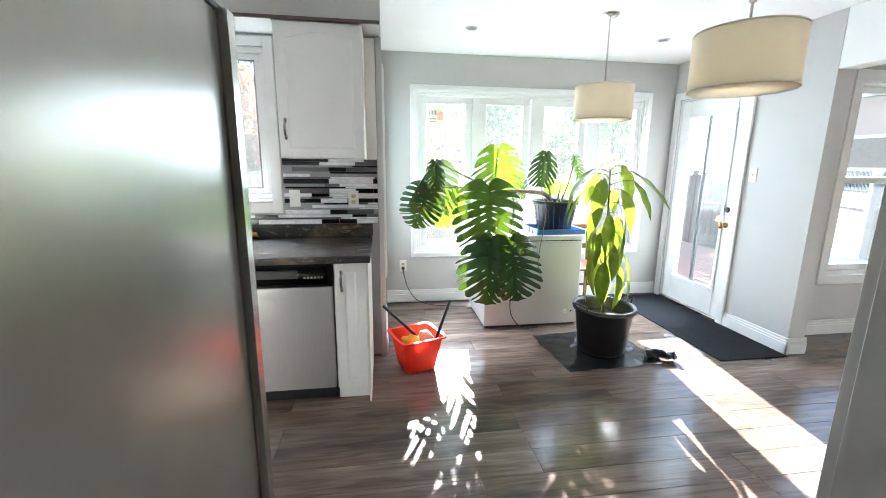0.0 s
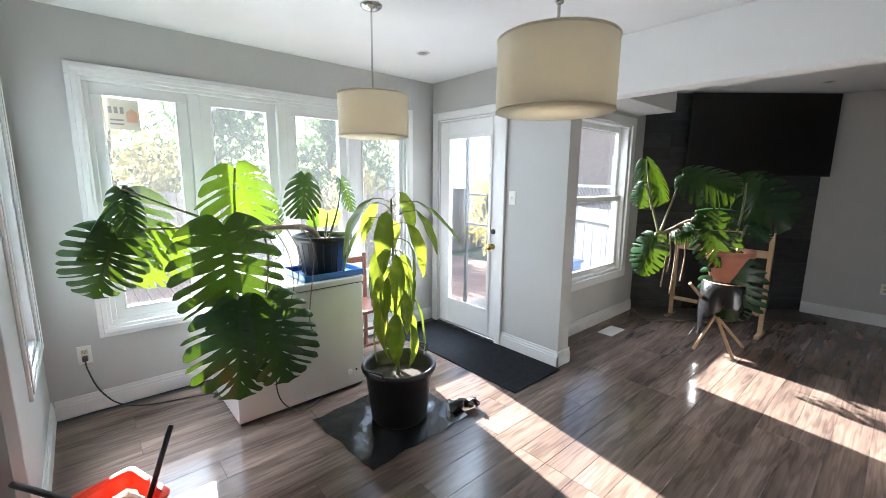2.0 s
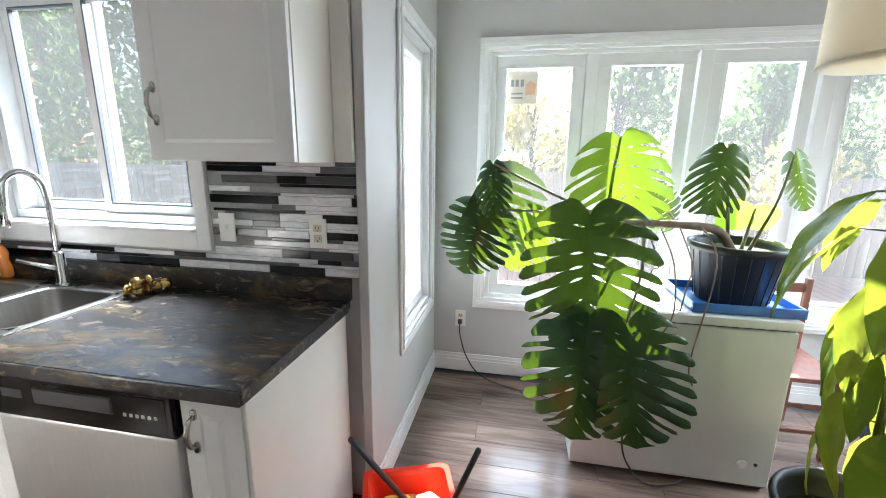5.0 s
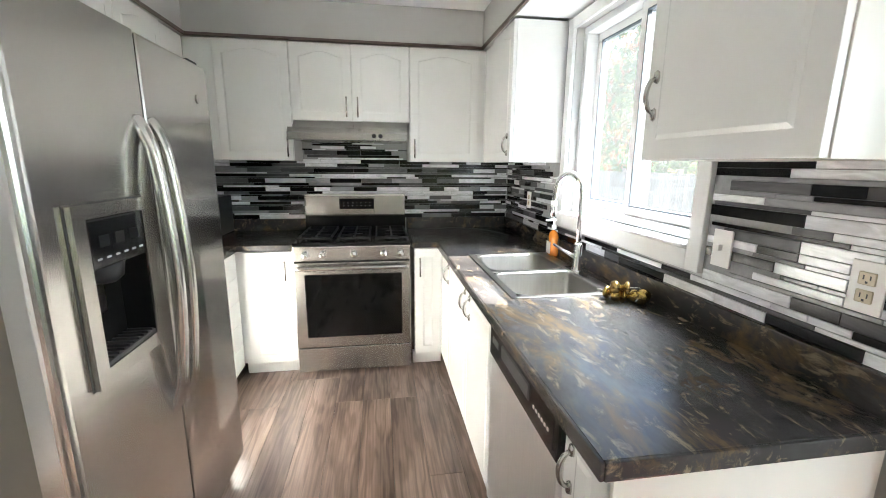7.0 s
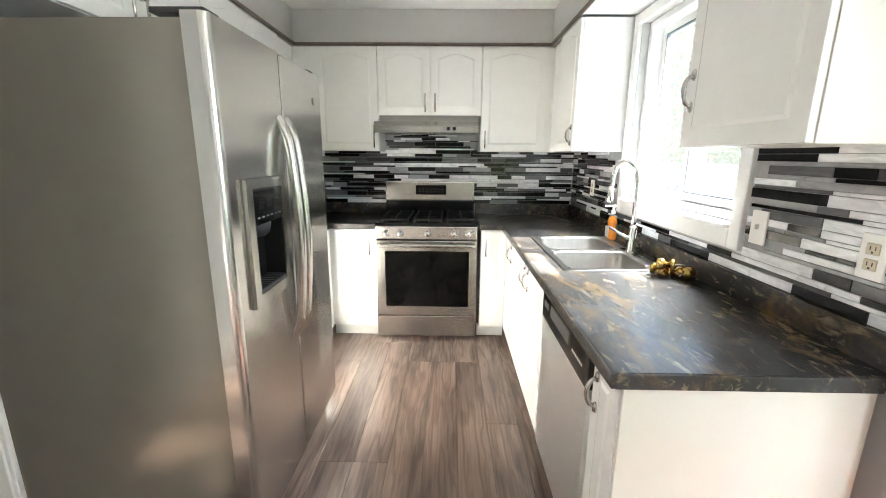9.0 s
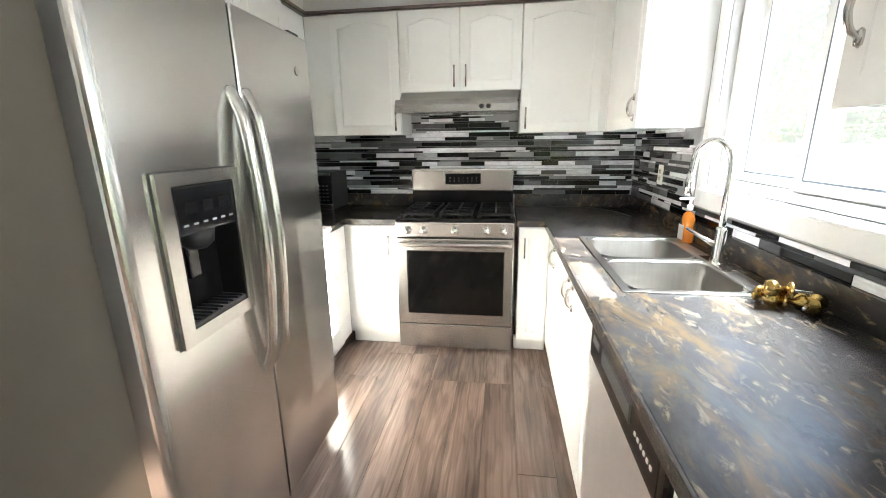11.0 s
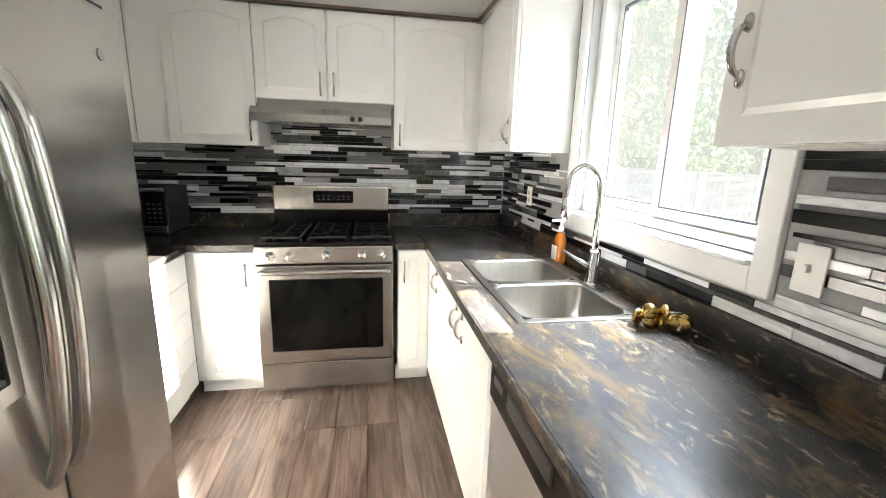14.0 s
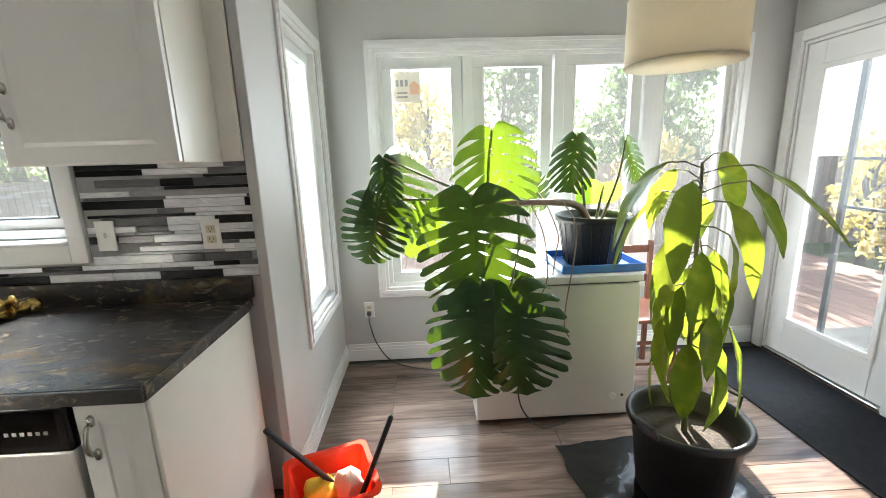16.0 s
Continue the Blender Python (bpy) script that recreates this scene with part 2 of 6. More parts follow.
BLACKM = mat("black_plastic", (0.014, 0.014, 0.015), 0.42, second=(0.024, 0.024, 0.025), scale=15, bump=0.05)
IRON = mat("cast_iron", (0.012, 0.012, 0.012), 0.55, second=(0.02, 0.02, 0.02), scale=40, bump=0.2, bump_scale=300, spec=0.2)
WORKTOP = marble_mat("dark_marbled_laminate")
PLANK = plank_mat("dark_laminate_plank")
TILE = tile_mat("mosaic_strip")
GROUT = mat("grey_grout", (0.3, 0.3, 0.3), 0.9, second=(0.36, 0.36, 0.36), scale=80)
GLASS = glass_mat("window_glass", (0.7, 0.725, 0.74))
DGLASS = mat("dark_oven_glass", (0.003, 0.003, 0.003), 0.06, second=(0.005, 0.005, 0.005), scale=3, spec=0.25)
OUTLET = mat("white_plastic", (0.82, 0.81, 0.78), 0.3, second=(0.79, 0.78, 0.75), scale=15)
ALMOND = mat("almond_plastic", (0.62, 0.55, 0.4), 0.4, second=(0.58, 0.51, 0.36), scale=15)
SLOT = mat("dark_slot", (0.03, 0.03, 0.03), 0.6, second=(0.05, 0.05, 0.05), scale=30)
SHADE_IN = leaf_mat("warm_lamp_lining", (0.8, 0.74, 0.6), (0.82, 0.76, 0.63), (0.86, 0.8, 0.65), through=0.4, gloss=0.9)
SHADE = leaf_mat("cream_lamp_fabric", (0.8, 0.76, 0.66), (0.83, 0.79, 0.69), (0.86, 0.81, 0.69), through=0.55, gloss=0.9)
FREEZER = mat("white_enamel", (0.74, 0.76, 0.74), 0.25, second=(0.70, 0.72, 0.70), scale=4, coat=0.2, bump=0.02, bump_scale=200)
BLUE = mat("blue_plastic_tray", (0.02, 0.13, 0.42), 0.3, second=(0.03, 0.16, 0.48), scale=10)
RED = leaf_mat("red_translucent_plastic", (0.75, 0.05, 0.02), (0.8, 0.07, 0.03), (0.95, 0.14, 0.04), through=0.4, gloss=0.3)
TARP = mat("black_plastic_sheet", (0.012, 0.012, 0.013), 0.22, second=(0.02, 0.02, 0.021), scale=5, bump=0.5, bump_scale=28)
RUG = mat("charcoal_ribbed_mat", (0.011, 0.012, 0.014), 0.95, second=(0.018, 0.019, 0.022), scale=25, bump=0.6, bump_scale=250, spec=0.15)
DARK = mat("matt_black_recess", (0.004, 0.004, 0.004), 0.6, second=(0.006, 0.006, 0.006), scale=10, spec=0.15)
SOIL = mat("potting_soil", (0.018, 0.013, 0.009), 0.95, second=(0.045, 0.031, 0.021), scale=50, bump=0.9, bump_scale=90)
CHERRY = mat("reddish_chair_wood", (0.14, 0.05, 0.03), 0.4, second=(0.2, 0.08, 0.045), scale=5, stretch=(6, 6, 0.6))
TERRA = mat("terracotta", (0.32, 0.115, 0.07), 0.75, second=(0.38, 0.17, 0.11), scale=12, bump=0.1)
PINE = mat("pale_pine", (0.42, 0.29, 0.16), 0.5, second=(0.33, 0.21, 0.11), scale=4, stretch=(6, 6, 0.6), bump=0.1)
SLATE = mat("dark_slate_tile", (0.022, 0.023, 0.025), 0.55, second=(0.05, 0.05, 0.053), scale=7, stretch=(1, 1, 3), per_object=0.35, shift=True, bump=0.5, bump_scale=25)
HEARTH = mat("brown_hearth_tile", (0.075, 0.055, 0.045), 0.35, second=(0.1, 0.078, 0.065), scale=6)
SCREEN = mat("switched_off_screen", (0.003, 0.003, 0.004), 0.28, second=(0.004, 0.004, 0.005), scale=2)
STEM = mat("green_stem", (0.12, 0.15, 0.05), 0.5, second=(0.2, 0.17, 0.09), scale=20, bump=0.2)
ROOT = mat("brown_aerial_root", (0.17, 0.115, 0.075), 0.7, second=(0.25, 0.19, 0.13), scale=25, bump=0.3)
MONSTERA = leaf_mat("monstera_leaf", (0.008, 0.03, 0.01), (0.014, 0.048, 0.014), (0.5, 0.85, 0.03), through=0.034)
# lit copy of the monstera leaf: sun shining through is put into its colour
MONSTERA_LIT = leaf_mat("monstera_leaf_lit", (0.02, 0.065, 0.012), (0.03, 0.085, 0.016), (0.55, 0.85, 0.04), through=0.1)
YOUNG = leaf_mat("young_leaf", (0.07, 0.16, 0.02), (0.1, 0.22, 0.03), (0.5, 0.8, 0.05), through=0.4)
AVOCADO = leaf_mat("avocado_leaf", (0.025, 0.075, 0.014), (0.1, 0.18, 0.03), (0.42, 0.52, 0.04), (0.15, 0.17, 0.025), through=0.26)
GARDEN = leaf_mat("garden_leaf_green", (0.05, 0.1, 0.03), (0.09, 0.15, 0.04), (0.22, 0.33, 0.09), through=0.3, gloss=0.7)
AUTUMN = leaf_mat("garden_leaf_yellow", (0.36, 0.29, 0.07), (0.42, 0.35, 0.1), (0.75, 0.63, 0.2), through=0.5, gloss=0.7)
RUST = leaf_mat("garden_leaf_rust", (0.25, 0.09, 0.03), (0.3, 0.14, 0.05), (0.6, 0.28, 0.12), through=0.3, gloss=0.7)
BARK = mat("tree_bark", (0.07, 0.055, 0.04), 0.9, second=(0.12, 0.1, 0.08), scale=9, stretch=(3, 3, 0.5), bump=0.8, bump_scale=20)
FENCE = mat("weathered_fence_wood", (0.3, 0.22, 0.18), 0.85, second=(0.38, 0.3, 0.25), scale=5, stretch=(6, 6, 0.6), per_object=0.15, shift=True, bump=0.2)
GREYFENCE = mat("grey_fence_wood", (0.24, 0.25, 0.26), 0.85, second=(0.32, 0.33, 0.34), scale=5, stretch=(6, 6, 0.6), per_object=0.15, shift=True)
DECK = mat("reddish_deck_board", (0.3, 0.17, 0.13), 0.8, second=(0.38, 0.24, 0.19), scale=4, stretch=(8, 0.6, 1), per_object=0.15, shift=True)
LAWN = mat("lawn", (0.05, 0.09, 0.025), 0.95, second=(0.1, 0.13, 0.04), scale=3, bump=0.8, bump_scale=40)
BRICK = mat("pink_brick", (0.36, 0.2, 0.17), 0.85, second=(0.42, 0.26, 0.22), scale=8, bump=0.2)
ROOF = mat("grey_shingle", (0.12, 0.12, 0.125), 0.9, second=(0.18, 0.18, 0.185), scale=12, bump=0.3)
GASKET = mat("dark_blue_grey_gasket", (0.07, 0.09, 0.11), 0.5, second=(0.09, 0.11, 0.13), scale=20)
CORD = mat("dark_cord", (0.03, 0.03, 0.032), 0.5, second=(0.05, 0.05, 0.05), scale=20)
SOAP = mat("orange_soap", (0.75, 0.22, 0.02), 0.15, second=(0.8, 0.28, 0.04), scale=10, coat=0.5)
LABEL = mat("pale_label", (0.75, 0.7, 0.62), 0.5, second=(0.7, 0.64, 0.55), scale=30)
YELLOW = mat("yellow_cloth", (0.75, 0.5, 0.03), 0.8, second=(0.65, 0.4, 0.03), scale=15, bump=0.5)
PEACH = mat("peach_sponge", (0.75, 0.42, 0.28), 0.85, second=(0.7, 0.5, 0.4), scale=20, bump=0.6, bump_scale=80)
HALLWALL = mat("hall_wall_paint", (0.42, 0.40, 0.37), 0.7, second=(0.45, 0.43, 0.4), scale=3)
# ---- mesh helpers ----
ORG = {}


def thing(name, loc, label, category, group="", kind=""):
    ob = new(name)
    ob.empty_display_size = 0.1
    ob.location = loc
    ORG[ob.name] = Vector(loc)
    return tagged(ob, label, category, group, kind)


def part(name, bm, material, parent, label="", smooth=False):
    """Links a bmesh in world coordinates as one mesh object under a thing or a part."""
    org = ORG[parent.name]
    bm.transform(Matrix.Translation(-org))
    me = bpy.data.meshes.new(name)
    bm.normal_update()
    if smooth:
        for f in bm.faces:
            f.smooth = True
    bm.to_mesh(me)
    bm.free()
    me.materials.append(material)
    ob = new(name, me)
    ob.parent = parent
    ORG[ob.name] = org
    return tagged(ob, label)


def solo(name, bm, material, label, category, kind="", group="", smooth=False, loc=None):
    """A top-level thing that is one mesh; its origin is at the middle of its base."""
    xs, ys, zs = zip(*[v.co for v in bm.verts])
    org = Vector(loc) if loc else Vector(((min(xs) + max(xs)) / 2, (min(ys) + max(ys)) / 2, min(zs)))
    bm.transform(Matrix.Translation(-org))
    me = bpy.data.meshes.new(name)
    bm.normal_update()
    if smooth:
        for f in bm.faces:
            f.smooth = True
    bm.to_mesh(me)
    bm.free()
    me.materials.append(material)
    ob = new(name, me)
    ob.location = org
    ORG[ob.name] = org
    return tagged(ob, label, category, group, kind)


def box(bm, x0, x1, y0, y1, z0, z1, bevel=0.0, seg=1):
    vs = bmesh.ops.create_cube(bm, size=1.0)["verts"]
    for v in vs:
        v.co = Vector(((x0 + x1) / 2 + v.co.x * (x1 - x0), (y0 + y1) / 2 + v.co.y * (y1 - y0), (z0 + z1) / 2 + v.co.z * (z1 - z0)))
    if bevel:
        es = list({e for v in vs for e in v.link_edges})
        bmesh.ops.bevel(bm, geom=es, offset=bevel, segments=seg, affect="EDGES", profile=0.7)
    return bm


def boxes(rows, bevel=0.0, seg=1):
    bm = bmesh.new()
    for r in rows:
        box(bm, *r, bevel=bevel, seg=seg)
    return bm


def tube(pts, radius, seg=8, bm=None, closed=True):
    """A tube along points; radius is one number or one for each point."""
    bm = bm or bmesh.new()
    pts = [Vector(p) for p in pts]
    rs = radius if isinstance(radius, (list, tuple)) else [radius] * len(pts)
    rings, side = [], None
    for i, p in enumerate(pts):
        d = (pts[min(i + 1, len(pts) - 1)] - pts[max(i - 1, 0)]).normalized()
        if side is None:
            side = d.cross(Vector((0, 0, 1)) if abs(d.z) < 0.9 else Vector((1, 0, 0))).normalized()
        side = (side - d * side.dot(d)).normalized()
        other = d.cross(side)
        rings.append([bm.verts.new(p + rs[i] * (math.cos(a) * side + math.sin(a) * other)) for a in [2 * math.pi * k / seg for k in range(seg)]])
    for a, b in zip(rings, rings[1:]):
        for k in range(seg):
            bm.faces.new((a[k], a[(k + 1) % seg], b[(k + 1) % seg], b[k]))
    if closed:
        bm.faces.new(rings[0][::-1])
        bm.faces.new(rings[-1])
    return bm


def curve(pts, n=8):
    """A smooth line through points."""
    pts = [Vector(p) for p in pts]
    out = []
    for i in range(len(pts) - 1):
        a, b, c, d = pts[max(i - 1, 0)], pts[i], pts[i + 1], pts[min(i + 2, len(pts) - 1)]
        for k in range(n):
            t = k / n
            out.append(0.5 * (2 * b + (c - a) * t + (2 * a - 5 * b + 4 * c - d) * t * t + (3 * b - a - 3 * c + d) * t ** 3))
    return out + [pts[-1]]


def lathe(profile, centre=(0, 0, 0), seg=28, bm=None):
    """A turned shape from (radius, height) pairs."""
    bm = bm or bmesh.new()
    c = Vector(centre)
    rings = []
    for r, z in profile:
        rings.append([bm.verts.new(c + Vector((r * math.cos(2 * math.pi * k / seg), r * math.sin(2 * math.pi * k / seg), z))) for k in range(seg)])
    for a, b in zip(rings, rings[1:]):
        for k in range(seg):
            bm.faces.new((a[k], a[(k + 1) % seg], b[(k + 1) % seg], b[k]))
    if profile[0][0] > 0.0005:
        bm.faces.new(rings[0][::-1])
    if profile[-1][0] > 0.0005:
        bm.faces.new(rings[-1])
    bmesh.ops.remove_doubles(bm, verts=bm.verts, dist=0.0002)
    return bm


def slab(outline, depth, bm=None, bevel=0.0):
    """A plate facing -y from an outline of (x, z) pairs, its front at y = -depth and its back at y = 0."""
    bm = bm or bmesh.new()
    f = bm.faces.new([bm.verts.new((x, 0, z)) for x, z in outline])
    front = bmesh.ops.extrude_face_region(bm, geom=[f])
    vs = [v for v in front["geom"] if isinstance(v, bmesh.types.BMVert)]
    for v in vs:
        v.co.y -= depth
    if bevel:
        cx, cz = sum(v.co.x for v in vs) / len(vs), sum(v.co.z for v in vs) / len(vs)
        w, h = max(abs(v.co.x - cx) for v in vs), max(abs(v.co.z - cz) for v in vs)
        for v in vs:
            v.co.x, v.co.z = cx + (v.co.x - cx) * (1 - bevel / w), cz + (v.co.z - cz) * (1 - bevel / h)
    bmesh.ops.recalc_face_normals(bm, faces=bm.faces)
    return bm


def facing(x, y, z, turn=0):
    """Local x to the right, y into the thing, z up, for a front that looks to -y (turn 0), +x (90) or +y (180)."""
    return Matrix.Translation((x, y, z)) @ Matrix.Rotation(radians(turn), 4, "Z")


def moved(bm, m):
    bm.transform(m)
    return bm


def holed(axis, u0, u1, z0, z1, a0, a1, b0, b1, d0, d1):
    """A plate with one rectangular opening, as one closed mesh; it runs along axis between the depths d0 and d1."""
    bm = bmesh.new()
    rings = []
    for d in (d0, d1):
        for p in (((u0, z0), (u1, z0), (u1, z1), (u0, z1)), ((a0, b0), (a1, b0), (a1, b1), (a0, b1))):
            rings.append([bm.verts.new((u, d, z) if axis == "x" else (d, u, z)) for u, z in p])
    o0, i0, o1, i1 = rings
    for k in range(4):
        j = (k + 1) % 4
        for q in ((o0[k], o0[j], i0[j], i0[k]), (o1[k], i1[k], i1[j], o1[j]), (o0[k], o1[k], o1[j], o0[j]), (i0[k], i0[j], i1[j], i1[k])):
            bm.faces.new(q)
    bmesh.ops.recalc_face_normals(bm, faces=bm.faces)
    return bm
# ---- the shell: walls, ceiling, soffits, trim ----
CH = 2.455
STRUCT = "structure"


def wall(name, rows, label, material=WALL):
    return solo(name, boxes(rows), material, label, "wall", STRUCT)


solo("wall_kitchen_north", holed("x", -2.87, -0.05, 0, CH, -1.62, -0.62, 1.17, 2.15, 3.09, 3.27), WALL, "grey painted kitchen wall with a window opening", "wall", STRUCT)
solo("wall_nook_west", holed("y", 3.09, 4.45, 0, CH, 3.53, 4.12, 0.57, 2.08, -0.05, 0.12), WALL, "grey painted wall with a narrow tall window", "wall", STRUCT)
solo("wall_nook_north", holed("x", 0.12, 3.18, 0, CH, 0.46, 2.84, 0.55, 2.1, 4.288, 4.45), WALL, "grey painted wall with a wide window", "wall", STRUCT)
wall("wall_nook_east", [(3.18, 3.33, 2.69, 3.365, 0, CH), (3.18, 3.33, 4.185, 4.45, 0, CH), (3.18, 3.33, 3.365, 4.185, 2.08, CH)], "grey painted wall with the garden door")
solo("wall_living_north", holed("x", 3.33, 6.8, 0, CH, 3.78, 4.83, 0.53, 2.09, 3.0, 3.15), WALL, "grey painted living room wall with a window", "wall", STRUCT)
wall("wall_living_east", [(6.66, 6.8, 0.38, 3.0, 0, CH)], "grey painted living room wall")
wall("wall_kitchen_west", [(-2.87, -2.72, 0.38, 3.09, 0, CH)], "grey painted wall behind the cooker")
wall("wall_south", [(-2.72, -0.27, 0.38, 0.5, 0, CH), (0.66, 6.66, 0.38, 0.5, 0, CH), (-0.27, 0.66, 0.38, 0.5, 2.14, CH)], "grey painted wall with the hall opening")
wall("wall_hall", [(-1.3, -1.2, -2.3, 0.38, 0, CH), (1.9, 2.0, -2.3, 0.38, 0, CH), (-1.2, 1.9, -2.3, -2.2, 0, CH)], "plain hall wall", HALLWALL)
solo("ceiling", boxes([(-2.87, -0.05, -2.3, 3.27, CH, CH + 0.12), (-0.05, 3.33, -2.3, 4.45, CH, CH + 0.12), (3.33, 6.8, -2.3, 3.15, CH, CH + 0.12)]), CEIL, "white painted ceiling", "ceiling", STRUCT)
solo("beam", boxes([(3.18, 3.33, 0.5, 2.69, 2.075, CH)], 0.004), CEIL, "white painted dropped beam between dining and living room", "beam", STRUCT)
solo("bulkhead", boxes([(3.33, 4.95, 2.62, 3.0, 2.19, CH)], 0.003), WALL, "grey boxed bulkhead above the living room window", "bulkhead", STRUCT)
solo("soffit_north", boxes([(-2.72, 0.115, 2.76, 3.09, 2.225, CH)], 0.003), WALL, "grey boxed soffit above the sink wall", "soffit", STRUCT)
solo("soffit_west", boxes([(-2.72, -2.37, 0.5, 2.76, 2.225, CH)], 0.003), WALL, "grey boxed soffit above the cooker wall", "soffit", STRUCT)
solo("soffit_south", boxes([(-2.37, -0.2, 0.5, 0.84, 2.225, CH)], 0.003), WALL, "grey boxed soffit above the fridge", "soffit", STRUCT)
DARKTRIM = mat("brown_edge_trim", (0.09, 0.06, 0.05), 0.5, second=(0.14, 0.1, 0.08), scale=12)
solo("soffit_trim", boxes([(-2.375, 0.115, 2.747, 2.762, 2.209, 2.226), (-2.372, -2.357, 0.84, 2.747, 2.209, 2.226), (-2.372, -0.2, 0.84, 0.855, 2.209, 2.226)]), DARKTRIM, "thin dark trim under the soffit", "trim", STRUCT)
solo("soffit_underside", boxes([(-1.7, -0.5, 2.775, 3.088, 2.217, 2.224)]), CEIL, "white board under the soffit above the window", "trim", STRUCT)
solo("corner_trim", boxes([(0.082, 0.122, 3.052, 3.089, 0, 2.225)], 0.003), WALL, "narrow grey corner strip beside the tiles", "trim", STRUCT)


def baseboard(name, x0, x1, y0, y1, side):
    """side: the way the face looks, as (x, y)."""
    rows = []
    for d, h0, h1 in ((0.016, 0.0, 0.085), (0.012, 0.085, 0.105), (0.008, 0.105, 0.128)):
        if side[0]:
            rows.append((x0, x0 + d * side[0], y0, y1, h0, h1) if side[0] > 0 else (x0 - d, x0, y0, y1, h0, h1))
        else:
            rows.append((x0, x1, y0, y0 + d, h0, h1) if side[1] > 0 else (x0, x1, y0 - d, y0, h0, h1))
    return solo(name, boxes(rows, 0.0015), TRIM, "white moulded baseboard", "baseboard", STRUCT)


baseboard("baseboard", 0.12, 0, 3.09, 4.288, (1, 0))
baseboard("baseboard", 0.136, 3.164, 4.288, 0, (0, -1))
baseboard("baseboard", 3.18, 0, 2.674, 3.29, (-1, 0))
baseboard("baseboard", 3.164, 3.346, 2.69, 0, (0, -1))
baseboard("baseboard", 3.33, 0, 2.69, 3.0, (1, 0))
baseboard("baseboard", 3.346, 5.17, 3.0, 0, (0, -1))
baseboard("baseboard", 6.66, 0, 0.516, 1.65, (-1, 0))
baseboard("baseboard", 0.75, 6.66, 0.5, 0, (0, 1))

# hall opening casing
solo("door_casing", boxes([(-0.34, -0.265, 0.5, 0.518, 0, 2.21), (0.655, 0.73, 0.5, 0.518, 0, 2.21), (-0.265, 0.655, 0.5, 0.518, 2.135, 2.21),
                           (-0.275, -0.258, 0.36, 0.5, 0, 2.14), (0.648, 0.665, 0.36, 0.5, 0, 2.14)], 0.002), TRIM, "white casing round the hall opening", "door casing", STRUCT)


# ---- windows ----
def frame_rows(u0, u1, z0, z1, w):
    return [(u0, u1, z0, z0 + w), (u0, u1, z1 - w, z1), (u0, u0 + w, z0 + w, z1 - w), (u1 - w, u1, z0 + w, z1 - w)]


def on_wall(axis, rows, d0, d1):
    """Rows of (u0, u1, z0, z1) in a wall that runs along axis, between the depths d0 and d1."""
    return [(a, b, d0, d1, c, d) if axis == "x" else (d0, d1, a, b, c, d) for a, b, c, d in rows]


def pane(parent, axis, u0, u1, z0, z1, d):
    p = part("pane", boxes(on_wall(axis, [(u0, u1, z0, z1)], d, d + 0.005)), GLASS, parent)
    p.visible_shadow = False
    return p


win = thing("window_1", (1.65, 4.288, 0.48), "wide white window of four tall casements", "window", kind=STRUCT)
part("window_casing", boxes(on_wall("x", frame_rows(0.389, 2.907, 0.482, 2.165, 0.075), 4.262, 4.288) + on_wall("x", frame_rows(0.414, 2.882, 0.507, 2.14, 0.03), 4.252, 4.262), 0.003), TRIM, win)
part("window_frame", boxes(on_wall("x", frame_rows(0.462, 2.838, 0.552, 2.098, 0.03) + [(x - 0.035, x + 0.035, 0.582, 2.068) for x in (1.043, 1.643, 2.252)], 4.29, 4.42), 0.003), TRIM, win)
for a, b in ((0.543, 0.941), (1.144, 1.535), (1.75, 2.142), (2.361, 2.773)):
    s = part("sash", boxes(on_wall("x", frame_rows(a - 0.066, b + 0.066, 0.578, 2.072, 0.069), 4.315, 4.37) + on_wall("x", frame_rows(a - 0.003, b + 0.003, 0.64, 2.01, 0.012), 4.305, 4.33), 0.003), TRIM, win)
    pane(s, "x", a, b, 0.64, 2.01, 4.345)

win = thing("window_2", (0.12, 3.83, 0.5), "tall narrow white side window", "window", kind=STRUCT)
part("window_casing", boxes(on_wall("y", frame_rows(3.447, 4.205, 0.5, 2.15, 0.075), 0.12, 0.134) + on_wall("y", frame_rows(3.47, 4.182, 0.523, 2.127, 0.03), 0.134, 0.14), 0.003), TRIM, win)
part("window_frame", boxes(on_wall("y", frame_rows(3.532, 4.118, 0.572, 2.078, 0.03), -0.03, 0.118), 0.003), TRIM, win)
s = part("sash", boxes(on_wall("y", frame_rows(3.565, 4.085, 0.605, 2.045, 0.06), 0.03, 0.085), 0.003), TRIM, win)
pane(s, "y", 3.622, 4.028, 0.66, 1.99, 0.05)

